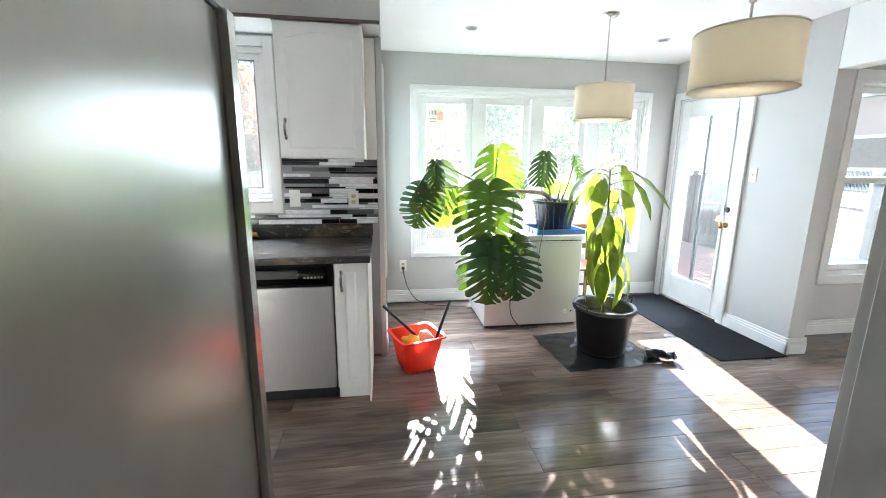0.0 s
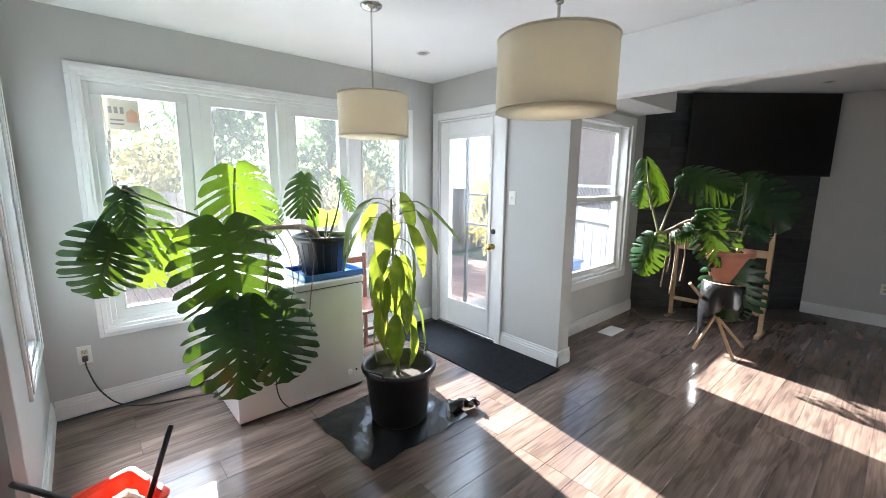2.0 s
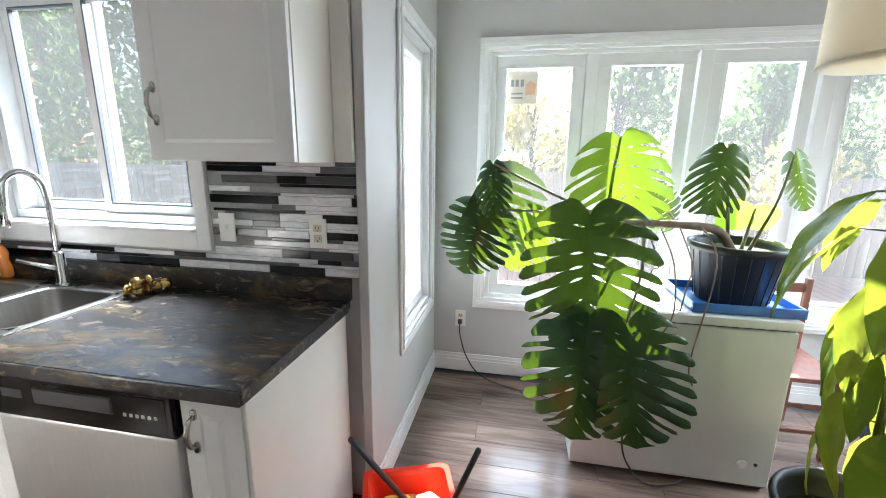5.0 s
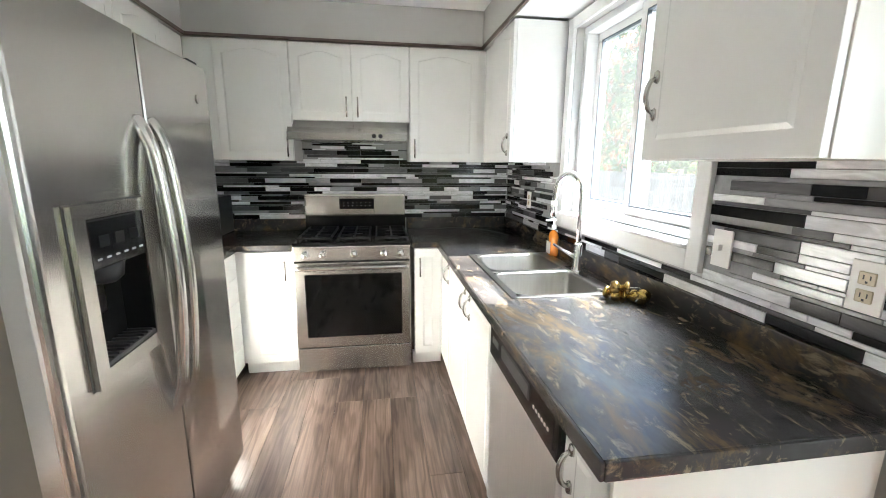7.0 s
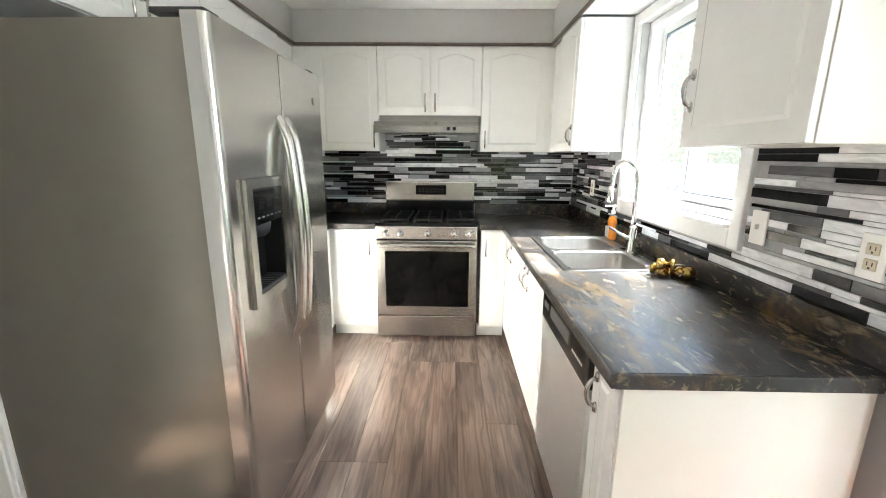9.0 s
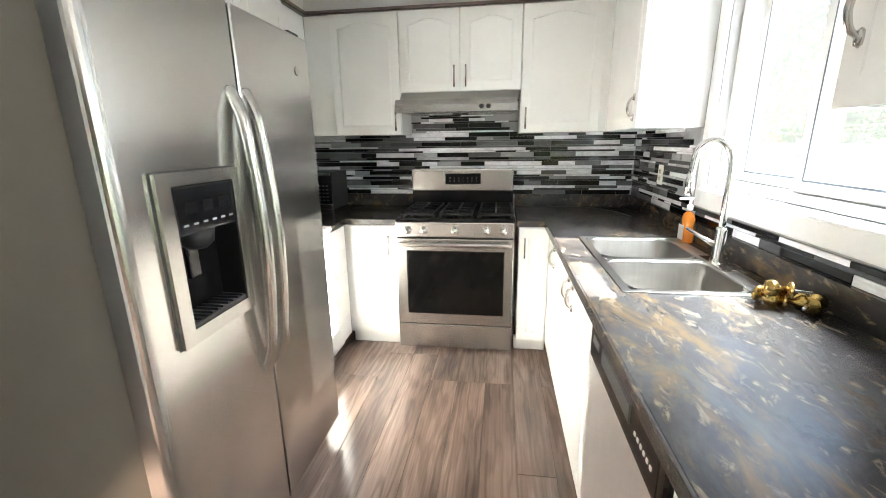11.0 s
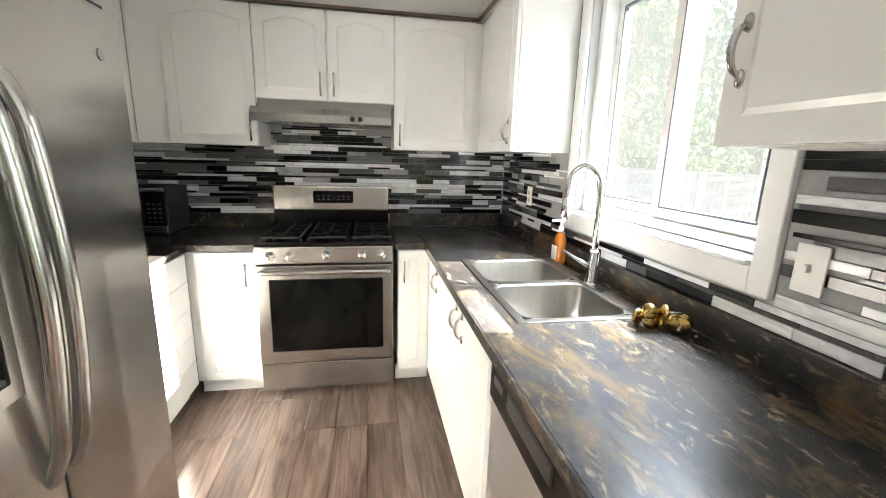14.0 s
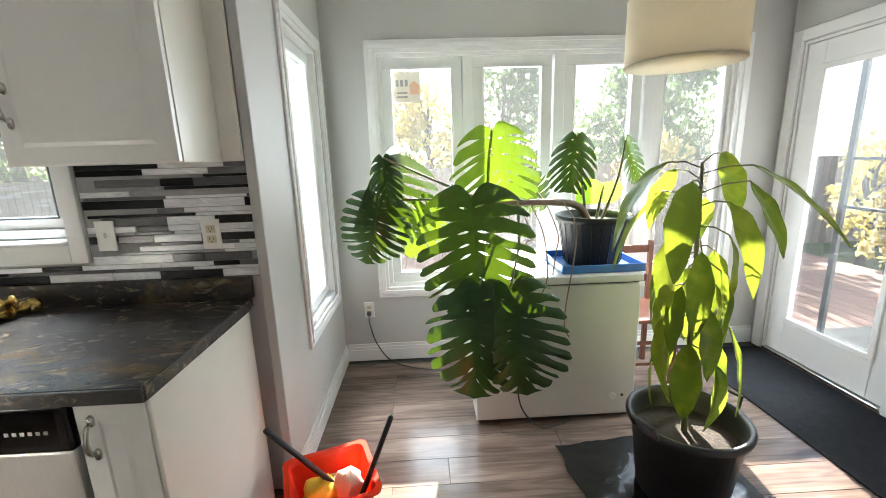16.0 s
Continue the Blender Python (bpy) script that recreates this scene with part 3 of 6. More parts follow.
win = thing("window_3", (-1.12, 3.09, 1.07), "white sliding kitchen window above the sink", "window", kind=STRUCT)
part("window_casing", boxes(on_wall("x", [(-1.684, -1.625, 1.082, 2.2), (-0.622, -0.559, 1.082, 2.2), (-1.625, -0.622, 2.145, 2.2), (-1.625, -0.622, 1.082, 1.155)], 3.068, 3.09), 0.003), TRIM, win)
part("window_sill", boxes(on_wall("x", [(-1.622, -0.625, 1.156, 1.172)], 3.05, 3.26), 0.004), TRIM, win)
part("window_frame", boxes(on_wall("x", frame_rows(-1.618, -0.622, 1.174, 2.148, 0.035), 3.13, 3.25), 0.003), TRIM, win)
for a, b, d in ((-1.583, -1.095, 3.195), (-1.145, -0.657, 3.15)):
    s = part("sash", boxes(on_wall("x", frame_rows(a, b, 1.21, 2.112, 0.045), d, d + 0.04), 0.003), TRIM, win)
    part("gasket", boxes(on_wall("x", frame_rows(a + 0.041, b - 0.041, 1.249, 2.073, 0.007), d - 0.001, d + 0.016)), GASKET, s, "thin dark gasket")
    pane(s, "x", a + 0.04, b - 0.04, 1.25, 2.07, d + 0.018)

win = thing("window_4", (4.3, 3.0, 0.45), "white double-hung living room window", "window", kind=STRUCT)
part("window_casing", boxes(on_wall("x", frame_rows(3.705, 4.912, 0.455, 2.157, 0.078), 2.975, 3.0), 0.003), TRIM, win)
part("window_frame", boxes(on_wall("x", frame_rows(3.782, 4.828, 0.532, 2.088, 0.03), 3.0, 3.13), 0.003), TRIM, win)
for z0, z1, d in ((0.565, 1.345, 3.035), (1.3, 2.055, 3.08)):
    s = part("sash", boxes(on_wall("x", frame_rows(3.815, 4.795, z0, z1, 0.05), d, d + 0.04), 0.003), TRIM, win)
    pane(s, "x", 3.86, 4.75, z0 + 0.045, z1 - 0.045, d + 0.018)

# ---- the garden door ----
door = thing("door_1", (3.2, 3.78, 0.0), "white closed garden door with one tall glass pane", "door", kind=STRUCT)
part("door_casing", boxes(on_wall("y", [(3.29, 3.362, 0, 2.155), (4.188, 4.258, 0, 2.155), (3.362, 4.188, 2.085, 2.155)], 3.158, 3.18), 0.004), TRIM, door)
part("jamb", boxes(on_wall("y", [(3.365, 3.38, 0, 2.08), (4.17, 4.185, 0, 2.08), (3.38, 4.17, 2.063, 2.08)], 3.182, 3.325)), TRIM, door)
part("threshold", boxes([(3.165, 3.33, 3.38, 4.17, 0.0, 0.022)], 0.004), NICKEL, door, "worn metal threshold")
leaf = part("door_leaf", boxes(on_wall("y", [(3.383, 3.47, 0.025, 2.06), (4.045, 4.167, 0.025, 2.06), (3.47, 4.045, 0.025, 0.265), (3.47, 4.045, 1.915, 2.06)], 3.19, 3.235), 0.003), TRIM, door)
part("glazing_bead", boxes(on_wall("y", frame_rows(3.46, 4.055, 0.255, 1.925, 0.035), 3.178, 3.19), 0.004), TRIM, leaf)
pane(leaf, "y", 3.47, 4.045, 0.265, 1.915, 3.21)
kb = lathe([(0.026, 0), (0.026, 0.006), (0.011, 0.012), (0.011, 0.03), (0.026, 0.042), (0.03, 0.055), (0.022, 0.068), (0.0, 0.07)], seg=20)
part("door_knob", moved(kb, Matrix.Translation((3.19, 3.43, 0.9)) @ Matrix.Rotation(radians(-90), 4, "Y")), BRASS, leaf, "round brass door knob", smooth=True)
kb = lathe([(0.024, 0), (0.024, 0.008), (0.015, 0.014), (0.0, 0.015)], seg=18)
part("deadbolt", moved(kb, Matrix.Translation((3.19, 3.43, 1.04)) @ Matrix.Rotation(radians(-90), 4, "Y")), BLACKM, leaf, "dark deadbolt turn")
storm = thing("door_2", (3.3, 3.78, 0.02), "storm door with a dark metal frame behind the glass door", "door", kind=STRUCT)
part("frame", boxes(on_wall("y", [(3.38, 3.43, 0.03, 2.06), (4.12, 4.17, 0.03, 2.06), (3.43, 4.12, 0.03, 0.2), (3.43, 4.12, 1.98, 2.06)], 3.29, 3.315), 0.002), TRIM, storm)
part("stile", boxes(on_wall("y", [(3.87, 3.905, 0.2, 1.98)], 3.285, 3.31), 0.002), BLACKM, storm, "dark sliding screen edge")
for z in (0.21, 1.06, 1.35):
    part("rail", boxes(on_wall("y", [(3.43, 3.87, z, z + 0.018)], 3.288, 3.306), 0.002), BLACKM, storm)

# ---- chimney corner with slate, screen, hearth ----
A, B = Vector((5.17, 3.0, 0)), Vector((6.66, 1.65, 0))
DIAG = Matrix.Translation(A) @ Matrix.Rotation(math.atan2((B - A).y, (B - A).x), 4, "Z")
LEN = (B - A).length
fire = solo("wall_fireplace", moved(boxes([(0, 0.62, 0.012, 0.16, 0, CH), (1.42, LEN, 0.012, 0.16, 0, CH), (0.62, 1.42, 0.012, 0.16, 0.72, CH), (0.62, 1.42, 0.3, 0.34, 0, 0.72)]), DIAG), SLOT, "dark corner chimney wall with a black firebox", "wall", STRUCT)
solo("hearth", moved(boxes([(0.02, LEN - 0.05, -0.42, 0.0, 0.001, 0.02)], 0.004), DIAG), HEARTH, "low brown tiled hearth", "hearth", STRUCT)
# ---- kitchen: cabinet units ----
def front(parent, m, w, h, arch=False, handle=None, name="door", bar=False, vertical=True):
    """A cabinet front on its carcass: m at its lower corner, handle at (x, z) on it."""
    d = part(name, moved(boxes([(0.0015, w - 0.0015, -0.019, 0, 0.0015, h - 0.0015)], 0.003, 2), m), CAB, parent)
    e = 0.055
    if w > 0.15:
        pts = [(e, e), (w - e, e), (w - e, h - e - (0.035 if arch else 0))]
        if arch:
            n = 10
            for k in range(1, n):
                t = k / n
                pts.append((w - e - (w - 2 * e) * t, h - e - 0.035 + 0.035 * math.sin(math.pi * t) ** 1.5))
        pts.append((e, h - e - (0.035 if arch else 0)))
        bm = slab(pts, 0.004, bevel=0.012)
        bm.transform(Matrix.Translation((0, -0.019, 0)))
        part("raised_panel", moved(bm, m), CAB, d)
    if handle:
        x, z = handle
        L = 0.048
        if bar:
            bm = tube([(x, -0.019, z - L), (x, -0.045, z - L)], 0.004, 8)
            tube([(x, -0.019, z + L), (x, -0.045, z + L)], 0.004, 8, bm)
            tube([(x, -0.045, z - L - 0.018), (x, -0.045, z + L + 0.018)], 0.0055, 10, bm)
        else:
            bm = tube(curve([(x, -0.017, z - L), (x, -0.04, z - L * 0.72), (x, -0.05, z), (x, -0.04, z + L * 0.72), (x, -0.017, z + L)], 5), [0.0045 + 0.0025 * math.sin(math.pi * k / 20) for k in range(21)], 8)
            for s in (-1, 1):
                lathe([(0.0, -0.018), (0.008, -0.012), (0.0095, 0), (0.008, 0.012), (0.0, 0.018)], (x, -0.021, z + s * L), 10, bm)
        part("handle", moved(bm, m), NICKEL, d, "satin nickel bow handle", smooth=True)
    return d


def unit(name, x0, x1, y0, y1, z0, z1, label, group="", kick=0.0, side=None, category="cabinet"):
    c = thing(name, ((x0 + x1) / 2, (y0 + y1) / 2, z0), label, category, group)
    part("body", boxes([(x0, x1, y0, y1, z0 + kick, z1)], 0.001), side or CAB, c)
    return c


BASE, UP = "base cabinets", "wall cabinets"
# sink run, fronts look to -y
FY = 2.46
c = unit("base_cabinet", -2.116, -1.745, FY, 3.05, 0, 0.875, "white base cabinet with one raised panel door", BASE, 0.1)
front(c, facing(-2.1, FY, 0.105), 0.355, 0.765, handle=(0.305, 0.66))
part("plinth", boxes([(-2.116, -1.745, FY + 0.055, FY + 0.07, 0, 0.1)]), CAB, c)
c = unit("sink_cabinet", -1.744, -0.785, FY, 3.05, 0, 0.72, "white double door cabinet under the sink", BASE, 0.1)
part("apron", boxes([(-1.744, -0.785, FY, FY + 0.02, 0.72, 0.875)]), CAB, c)
front(c, facing(-1.742, FY, 0.105), 0.502, 0.765, handle=(0.45, 0.66))
front(c, facing(-1.238, FY, 0.105), 0.45, 0.765, handle=(0.05, 0.66))
part("plinth", boxes([(-1.744, -0.785, FY + 0.055, FY + 0.07, 0, 0.1)]), CAB, c)
c = unit("base_cabinet", -0.172, 0.012, FY, 3.05, 0, 0.875, "narrow white base cabinet beside the dishwasher", BASE, 0.1)
front(c, facing(-0.168, FY, 0.105), 0.178, 0.765, handle=(0.04, 0.66))
part("plinth", boxes([(-0.172, 0.012, FY + 0.055, FY + 0.07, 0, 0.1)]), CAB, c)
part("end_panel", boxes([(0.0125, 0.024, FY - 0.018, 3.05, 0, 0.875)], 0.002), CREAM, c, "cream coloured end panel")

# cooker run, fronts look to +x
FX = -2.115
c = unit("base_cabinet", -2.715, FX, 2.254, 2.45, 0, 0.875, "narrow white base cabinet beside the cooker", BASE, 0.1)
front(c, facing(FX, 2.256, 0.105, 90), 0.182, 0.765, handle=(0.035, 0.64), bar=True)
part("plinth", boxes([(FX - 0.07, FX - 0.055, 2.242, 2.45, 0, 0.1)]), CAB, c)
c = unit("base_cabinet", -2.715, FX, 1.105, 1.462, 0, 0.875, "white base cabinet beside the cooker", BASE, 0.1)
front(c, facing(FX, 1.15, 0.105, 90), 0.308, 0.765, handle=(0.265, 0.64), bar=True)
part("plinth", boxes([(FX - 0.07, FX - 0.055, 1.105, 1.462, 0, 0.1)]), CAB, c)
# fridge run, fronts look to +y
c = unit("drawer_cabinet", -2.115, -1.225, 0.51, 1.1, 0, 0.875, "white base cabinet with five drawers beside the fridge", BASE, 0.1)
for i in range(5):
    d = part("drawer", moved(boxes([(0.0015, 0.857, -0.019, 0, 0.0015, 0.1515)], 0.003, 2), facing(-1.22, 1.1, 0.105 + i * 0.153, 180)), CAB, c)
    part("knob", moved(lathe([(0.006, 0), (0.006, 0.014), (0.013, 0.02), (0.014, 0.026), (0.0, 0.03)], seg=14), Matrix.Translation((-1.63, 1.119, 0.182 + i * 0.153)) @ Matrix.Rotation(radians(-90), 4, "X")), NICKEL, d, "small round knob", smooth=True)
part("plinth", boxes([(-2.115, -1.215, 1.03, 1.045, 0, 0.1)]), CAB, c)

# wall cabinets
UX = -2.40
UB, UT = 1.447, 2.208


def wall_unit(y0, y1, z0, doors, label):
    c = unit("wall_cabinet", -2.715, UX, y0, y1, z0, UT, label, UP)
    for a, b, hx in doors:
        front(c, facing(UX, a, z0, 90), b - a, UT - z0, True, (hx, 0.09), bar=True)


wall_unit(0.816, 1.458, UB, [(0.99, 1.456, 0.435)], "white wall cabinet with an arched panel door")
wall_unit(1.459, 2.248, 1.715, [(1.461, 1.858, 0.36), (1.861, 2.247, 0.035)], "short white double door cabinet above the hood")
wall_unit(2.249, 3.08, UB, [(2.252, 2.742, 0.03)], "white wall cabinet with an arched panel door")
c = unit("wall_cabinet", -2.395, -1.712, 2.79, 3.08, UB, UT, "white corner wall cabinet beside the window", UP)
front(c, facing(-2.15, 2.79, UB), 0.436, UT - UB, True, (0.385, 0.1))
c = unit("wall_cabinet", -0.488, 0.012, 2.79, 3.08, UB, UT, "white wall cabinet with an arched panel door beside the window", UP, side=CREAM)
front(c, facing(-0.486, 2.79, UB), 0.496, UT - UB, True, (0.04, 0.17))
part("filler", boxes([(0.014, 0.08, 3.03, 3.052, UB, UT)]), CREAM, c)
c = unit("wall_cabinet", -2.395, -1.222, 0.51, 0.815, UB, UT, "white wall cabinet beside the fridge", UP)
front(c, facing(-1.225, 0.815, UB, 180), 0.43, UT - UB, True, (0.395, 0.1), bar=True)
front(c, facing(-1.657, 0.815, UB, 180), 0.43, UT - UB, True, (0.035, 0.1), bar=True)
c = unit("wall_cabinet", -1.22, -0.215, 0.51, 0.84, 1.85, UT, "white cabinet above the fridge", UP)
front(c, facing(-0.22, 0.84, 1.852, 180), 0.49, UT - 1.852, True, (0.455, 0.07), bar=True)
front(c, facing(-0.712, 0.84, 1.852, 180), 0.49, UT - 1.852, True, (0.035, 0.07), bar=True)

# ---- worktops ----
SX0, SX1, SY0, SY1 = -1.645, -0.885, 2.56, 2.985
wt = thing("worktop", (-1.0, 2.7, 0.876), "dark marbled laminate worktop with a rounded front edge", "worktop")
wt_top = holed("x", -2.716, 0.028, 2.415, 3.086, SX0, SX1, SY0, SY1, 0.877, 0.915)
for v in wt_top.verts:
    v.co.y, v.co.z = v.co.z, v.co.y
bmesh.ops.recalc_face_normals(wt_top, faces=wt_top.faces)
part("top", wt_top, WORKTOP, wt)
part("front_edge", boxes([(-2.09, 0.035, 2.407, 2.4155, 0.874, 0.914)], 0.004, 2), WORKTOP, wt)
part("end_edge", boxes([(0.0275, 0.037, 2.416, 3.05, 0.874, 0.914)], 0.004, 2), WORKTOP, wt)
part("upstand", boxes([(-2.716, 0.04, 3.062, 3.085, 0.9155, 1.005), (-2.716, -2.693, 2.24, 3.06, 0.9155, 1.005)], 0.004, 2), WORKTOP, wt)
part("return", boxes([(-2.716, -2.085, 2.24, 2.4145, 0.877, 0.9148)], 0.003), WORKTOP, wt)
wt = thing("worktop", (-2.3, 1.0, 0.876), "dark marbled laminate worktop between cooker and fridge", "worktop")
part("top", boxes([(-2.716, -2.085, 0.5, 1.464, 0.877, 0.915), (-2.0845, -1.222, 0.5, 1.13, 0.877, 0.915)], 0.003), WORKTOP, wt)
part("upstand", boxes([(-2.716, -2.693, 0.523, 1.464, 0.9155, 1.005), (-2.716, -1.212, 0.5, 0.522, 0.9155, 1.005)], 0.004, 2), WORKTOP, wt)


# ---- sink, tap, soap, brass knobs ----
def bowl(x0, x1, y0, y1, z1, depth, r=0.07, n=6):
    """An open rounded basin."""
    bm = bmesh.new()
    rings = []
    for inset, z in ((-0.012, z1 + 0.003), (0.0, z1 + 0.0025), (0.006, z1 - 0.006), (0.014, z1 - depth * 0.85), (0.03, z1 - depth * 0.97), (0.07, z1 - depth)):
        ring = []
        for cx, cy, a0 in ((x1 - r, y1 - r, 0), (x0 + r, y1 - r, 90), (x0 + r, y0 + r, 180), (x1 - r, y0 + r, 270)):
            for k in range(n + 1):
                a = radians(a0 + 90 * k / n)
                q = max(r - inset, 0.01)
                ox, oy = (cx, cy) if r > inset else (cx, cy)
                ring.append(bm.verts.new((ox + q * math.cos(a), oy + q * math.sin(a), z)))
        rings.append(ring)
    for a, b in zip(rings, rings[1:]):
        for k in range(len(a)):
            bm.faces.new((a[k], a[(k + 1) % len(a)], b[(k + 1) % len(b)], b[k]))
    bm.faces.new(rings[-1])
    return bm


sink = thing("sink", (-1.265, 2.77, 0.74), "double bowl stainless steel sink let into the worktop", "sink")
rim = boxes([(-1.667, -0.862, 2.535, 2.565, 0.9155, 0.9195), (-1.667, -0.862, 2.945, 3.01, 0.9155, 0.9195), (-1.667, -1.64, 2.565, 2.945, 0.9155, 0.9195), (-0.889, -0.862, 2.565, 2.945, 0.9155, 0.9195), (-1.285, -1.245, 2.565, 2.945, 0.9155, 0.9195)], 0.0015)
part("rim", rim, SINK_STEEL, sink)
for x0, x1 in ((-1.64, -1.285), (-1.245, -0.889)):
    b = part("bowl", bowl(x0, x1, 2.565, 2.945, 0.9165, 0.17), SINK_STEEL, sink, smooth=True)
    part("drain", lathe([(0.0, 0.0), (0.02, 0.001), (0.034, 0.003), (0.04, 0.0025)], ((x0 + x1) / 2, 2.77, 0.7475), 18), NICKEL, b, "round drain strainer")

tap = thing("kitchen_tap", (-1.21, 2.975, 0.92), "tall chrome gooseneck kitchen tap", "tap")
part("base_plate", boxes([(-1.315, -1.105, 2.95, 3.0, 0.9195, 0.926)], 0.003, 2), CHROME, tap)
part("body", lathe([(0.026, 0), (0.026, 0.01), (0.021, 0.02), (0.02, 0.13), (0.016, 0.14)], (-1.21, 2.975, 0.926), 20), CHROME, tap, smooth=True)
part("spout", tube(curve([(-1.21, 2.975, 1.06), (-1.21, 2.975, 1.27), (-1.217, 2.962, 1.36), (-1.241, 2.921, 1.395), (-1.266, 2.879, 1.36), (-1.273, 2.867, 1.26)], 8), 0.0125, 14), CHROME, tap, smooth=True)
part("spray_head", lathe([(0.013, 0.0), (0.0165, 0.01), (0.0165, 0.05), (0.013, 0.085)], (-1.273, 2.866, 1.18), 16), CHROME, tap, smooth=True)
part("lever", tube([(-1.21, 2.955, 1.0), (-1.245, 2.93, 1.015), (-1.315, 2.895, 1.04)], [0.011, 0.008, 0.006], 10), CHROME, tap, smooth=True)

soap = thing("soap_bottle", (-1.60, 3.02, 0.916), "orange dish soap bottle with a white pump", "soap bottle")
bt = lathe([(0.0, 0), (0.03, 0.0), (0.036, 0.008), (0.037, 0.05), (0.028, 0.085), (0.034, 0.12), (0.026, 0.145), (0.013, 0.158), (0.0, 0.16)], (0, 0, 0), 20)
part("bottle", moved(bt, Matrix.Translation((-1.60, 3.02, 0.916)) @ Matrix.Diagonal((1.3, 0.75, 0.93, 1))), SOAP, soap, smooth=True)
part("label", boxes([(-1.627, -1.573, 2.9905, 2.993, 0.93, 1.0)], 0.001), LABEL, soap, "pale label with unreadable print")
cap = lathe([(0.014, 0), (0.014, 0.02), (0.006, 0.024), (0.006, 0.045), (0.012, 0.047), (0.012, 0.056), (0.0, 0.058)], (-1.60, 3.02, 1.073), 14)
box(cap, -1.608, -1.592, 2.97, 3.02, 1.118, 1.128, 0.002)
part("pump", cap, OUTLET, soap, "white pump head")

rk = random.Random(2)
for i, (x, y, z, a) in enumerate(((-0.83, 2.91, 0.942, 20), (-0.775, 2.94, 0.942, 75), (-0.73, 2.99, 0.942, 130), (-0.80, 2.99, 0.942, 200), (-0.76, 2.965, 0.975, 250))):
    k = thing("brass_hardware", (x, y, 0.916), "loose brass door knob lying on the worktop", "door knob", "brass knobs on the worktop")
    m = Matrix.Translation((x, y, z)) @ Matrix.Rotation(radians(a), 4, "Z") @ Matrix.Rotation(radians(90), 4, "Y")
    part("grip", moved(lathe([(0.0, 0.07), (0.02, 0.068), (0.026, 0.055), (0.024, 0.042), (0.012, 0.034), (0.011, 0.02)], seg=18), m), BRASS, k, smooth=True)
    part("rose", moved(lathe([(0.011, 0.02), (0.024, 0.014), (0.026, 0.008), (0.024, 0.004), (0.0, 0.003)], seg=18), m), BRASS, k, smooth=True)
    part("spindle", moved(boxes([(-0.004, 0.004, -0.004, 0.004, -0.04, 0.006)], 0.001), m), NICKEL, k)

# ---- dishwasher ----
dw = thing("dishwasher", (-0.475, 2.75, 0), "stainless steel dishwasher with a black control panel", "dishwasher")
part("tub", boxes([(-0.775, -0.178, 2.47, 3.04, 0.1, 0.872)]), BLACKM, dw)
d = part("door", boxes([(-0.773, -0.18, 2.432, 2.468, 0.115, 0.735)], 0.006, 2), DISH_STEEL, dw, "brushed steel door")
cp = boxes([(-0.777, -0.176, 2.427, 2.468, 0.738, 0.868)], 0.008, 2)
p = part("control_panel", cp, BLACK, dw, "glossy black control panel")
part("pocket_handle", boxes([(-0.62, -0.36, 2.421, 2.428, 0.79, 0.84)], 0.004), BLACKM, p)
for k in range(6):
    part("button", boxes([(-0.33 + k * 0.019, -0.32 + k * 0.019, 2.4235, 2.428, 0.79, 0.8)], 0.001), OUTLET, p, "small pale button")
part("glossy_insert", boxes([(-0.755, -0.2, 2.4255, 2.428, 0.757, 0.852)], 0.001), DGLASS, p, "mirror-black glossy insert")
part("display", boxes([(-0.73, -0.66, 2.4235, 2.4256, 0.8, 0.825)]), SLOT, p)
part("kick_plate", boxes([(-0.773, -0.18, 2.52, 2.535, 0.005, 0.108)]), BLACKM, dw)

# ---- cooker ----
Y0, Y1 = 1.461, 2.226
ck = thing("cooker", (-2.4, 1.85, 0), "stainless steel gas cooker with five burners and a black oven window", "cooker")
part("body", boxes([(-2.71, -2.125, Y0, Y1, 0.03, 0.9)], 0.003), BLACKM, ck)
part("hob", boxes([(-2.655, -2.11, Y0 - 0.003, Y1 + 0.003, 0.901, 0.92)], 0.006, 2), BLACK, ck, "black enamel hob")
kp = part("knob_panel", boxes([(-2.124, -2.088, Y0, Y1, 0.8, 0.9)], 0.008, 2), STEELH, ck)
for y in (1.545, 1.652, 1.852, 2.052, 2.159):
    kb = lathe([(0.026, 0), (0.026, 0.005), (0.021, 0.008), (0.019, 0.034), (0.016, 0.038), (0.0, 0.038)], seg=20)
    box(kb, -0.004, 0.004, -0.018, 0.018, 0.036, 0.044, 0.001)
    part("knob", moved(kb, Matrix.Translation((-2.088, y, 0.848)) @ Matrix.Rotation(radians(90), 4, "Y")), CHROME, kp, "silver control knob", smooth=True)
od = part("oven_door", boxes([(-2.124, -2.082, Y0, Y1, 0.2, 0.792)], 0.006, 2), STEELH, ck)
part("oven_window", boxes([(-2.0825, -2.079, 1.531, 2.166, 0.274, 0.712)], 0.002), DGLASS, od, "black glass oven window")
hd = tube(curve([(-2.085, 1.495, 0.757), (-2.042, 1.495, 0.762), (-2.034, 1.545, 0.764), (-2.03, 1.845, 0.765), (-2.034, 2.14, 0.764), (-2.042, 2.194, 0.762), (-2.085, 2.194, 0.757)], 5), 0.014, 10)
part("handle", hd, STEELH, od, "bar handle", smooth=True)
part("drawer", boxes([(-2.124, -2.09, Y0, Y1, 0.018, 0.192)], 0.006, 2), STEELH, ck, "steel bottom drawer")
for y in (1.5, 2.2):
    part("foot", boxes([(-2.18, -2.15, y - 0.02, y + 0.02, 0.0, 0.032)]), BLACKM, ck)
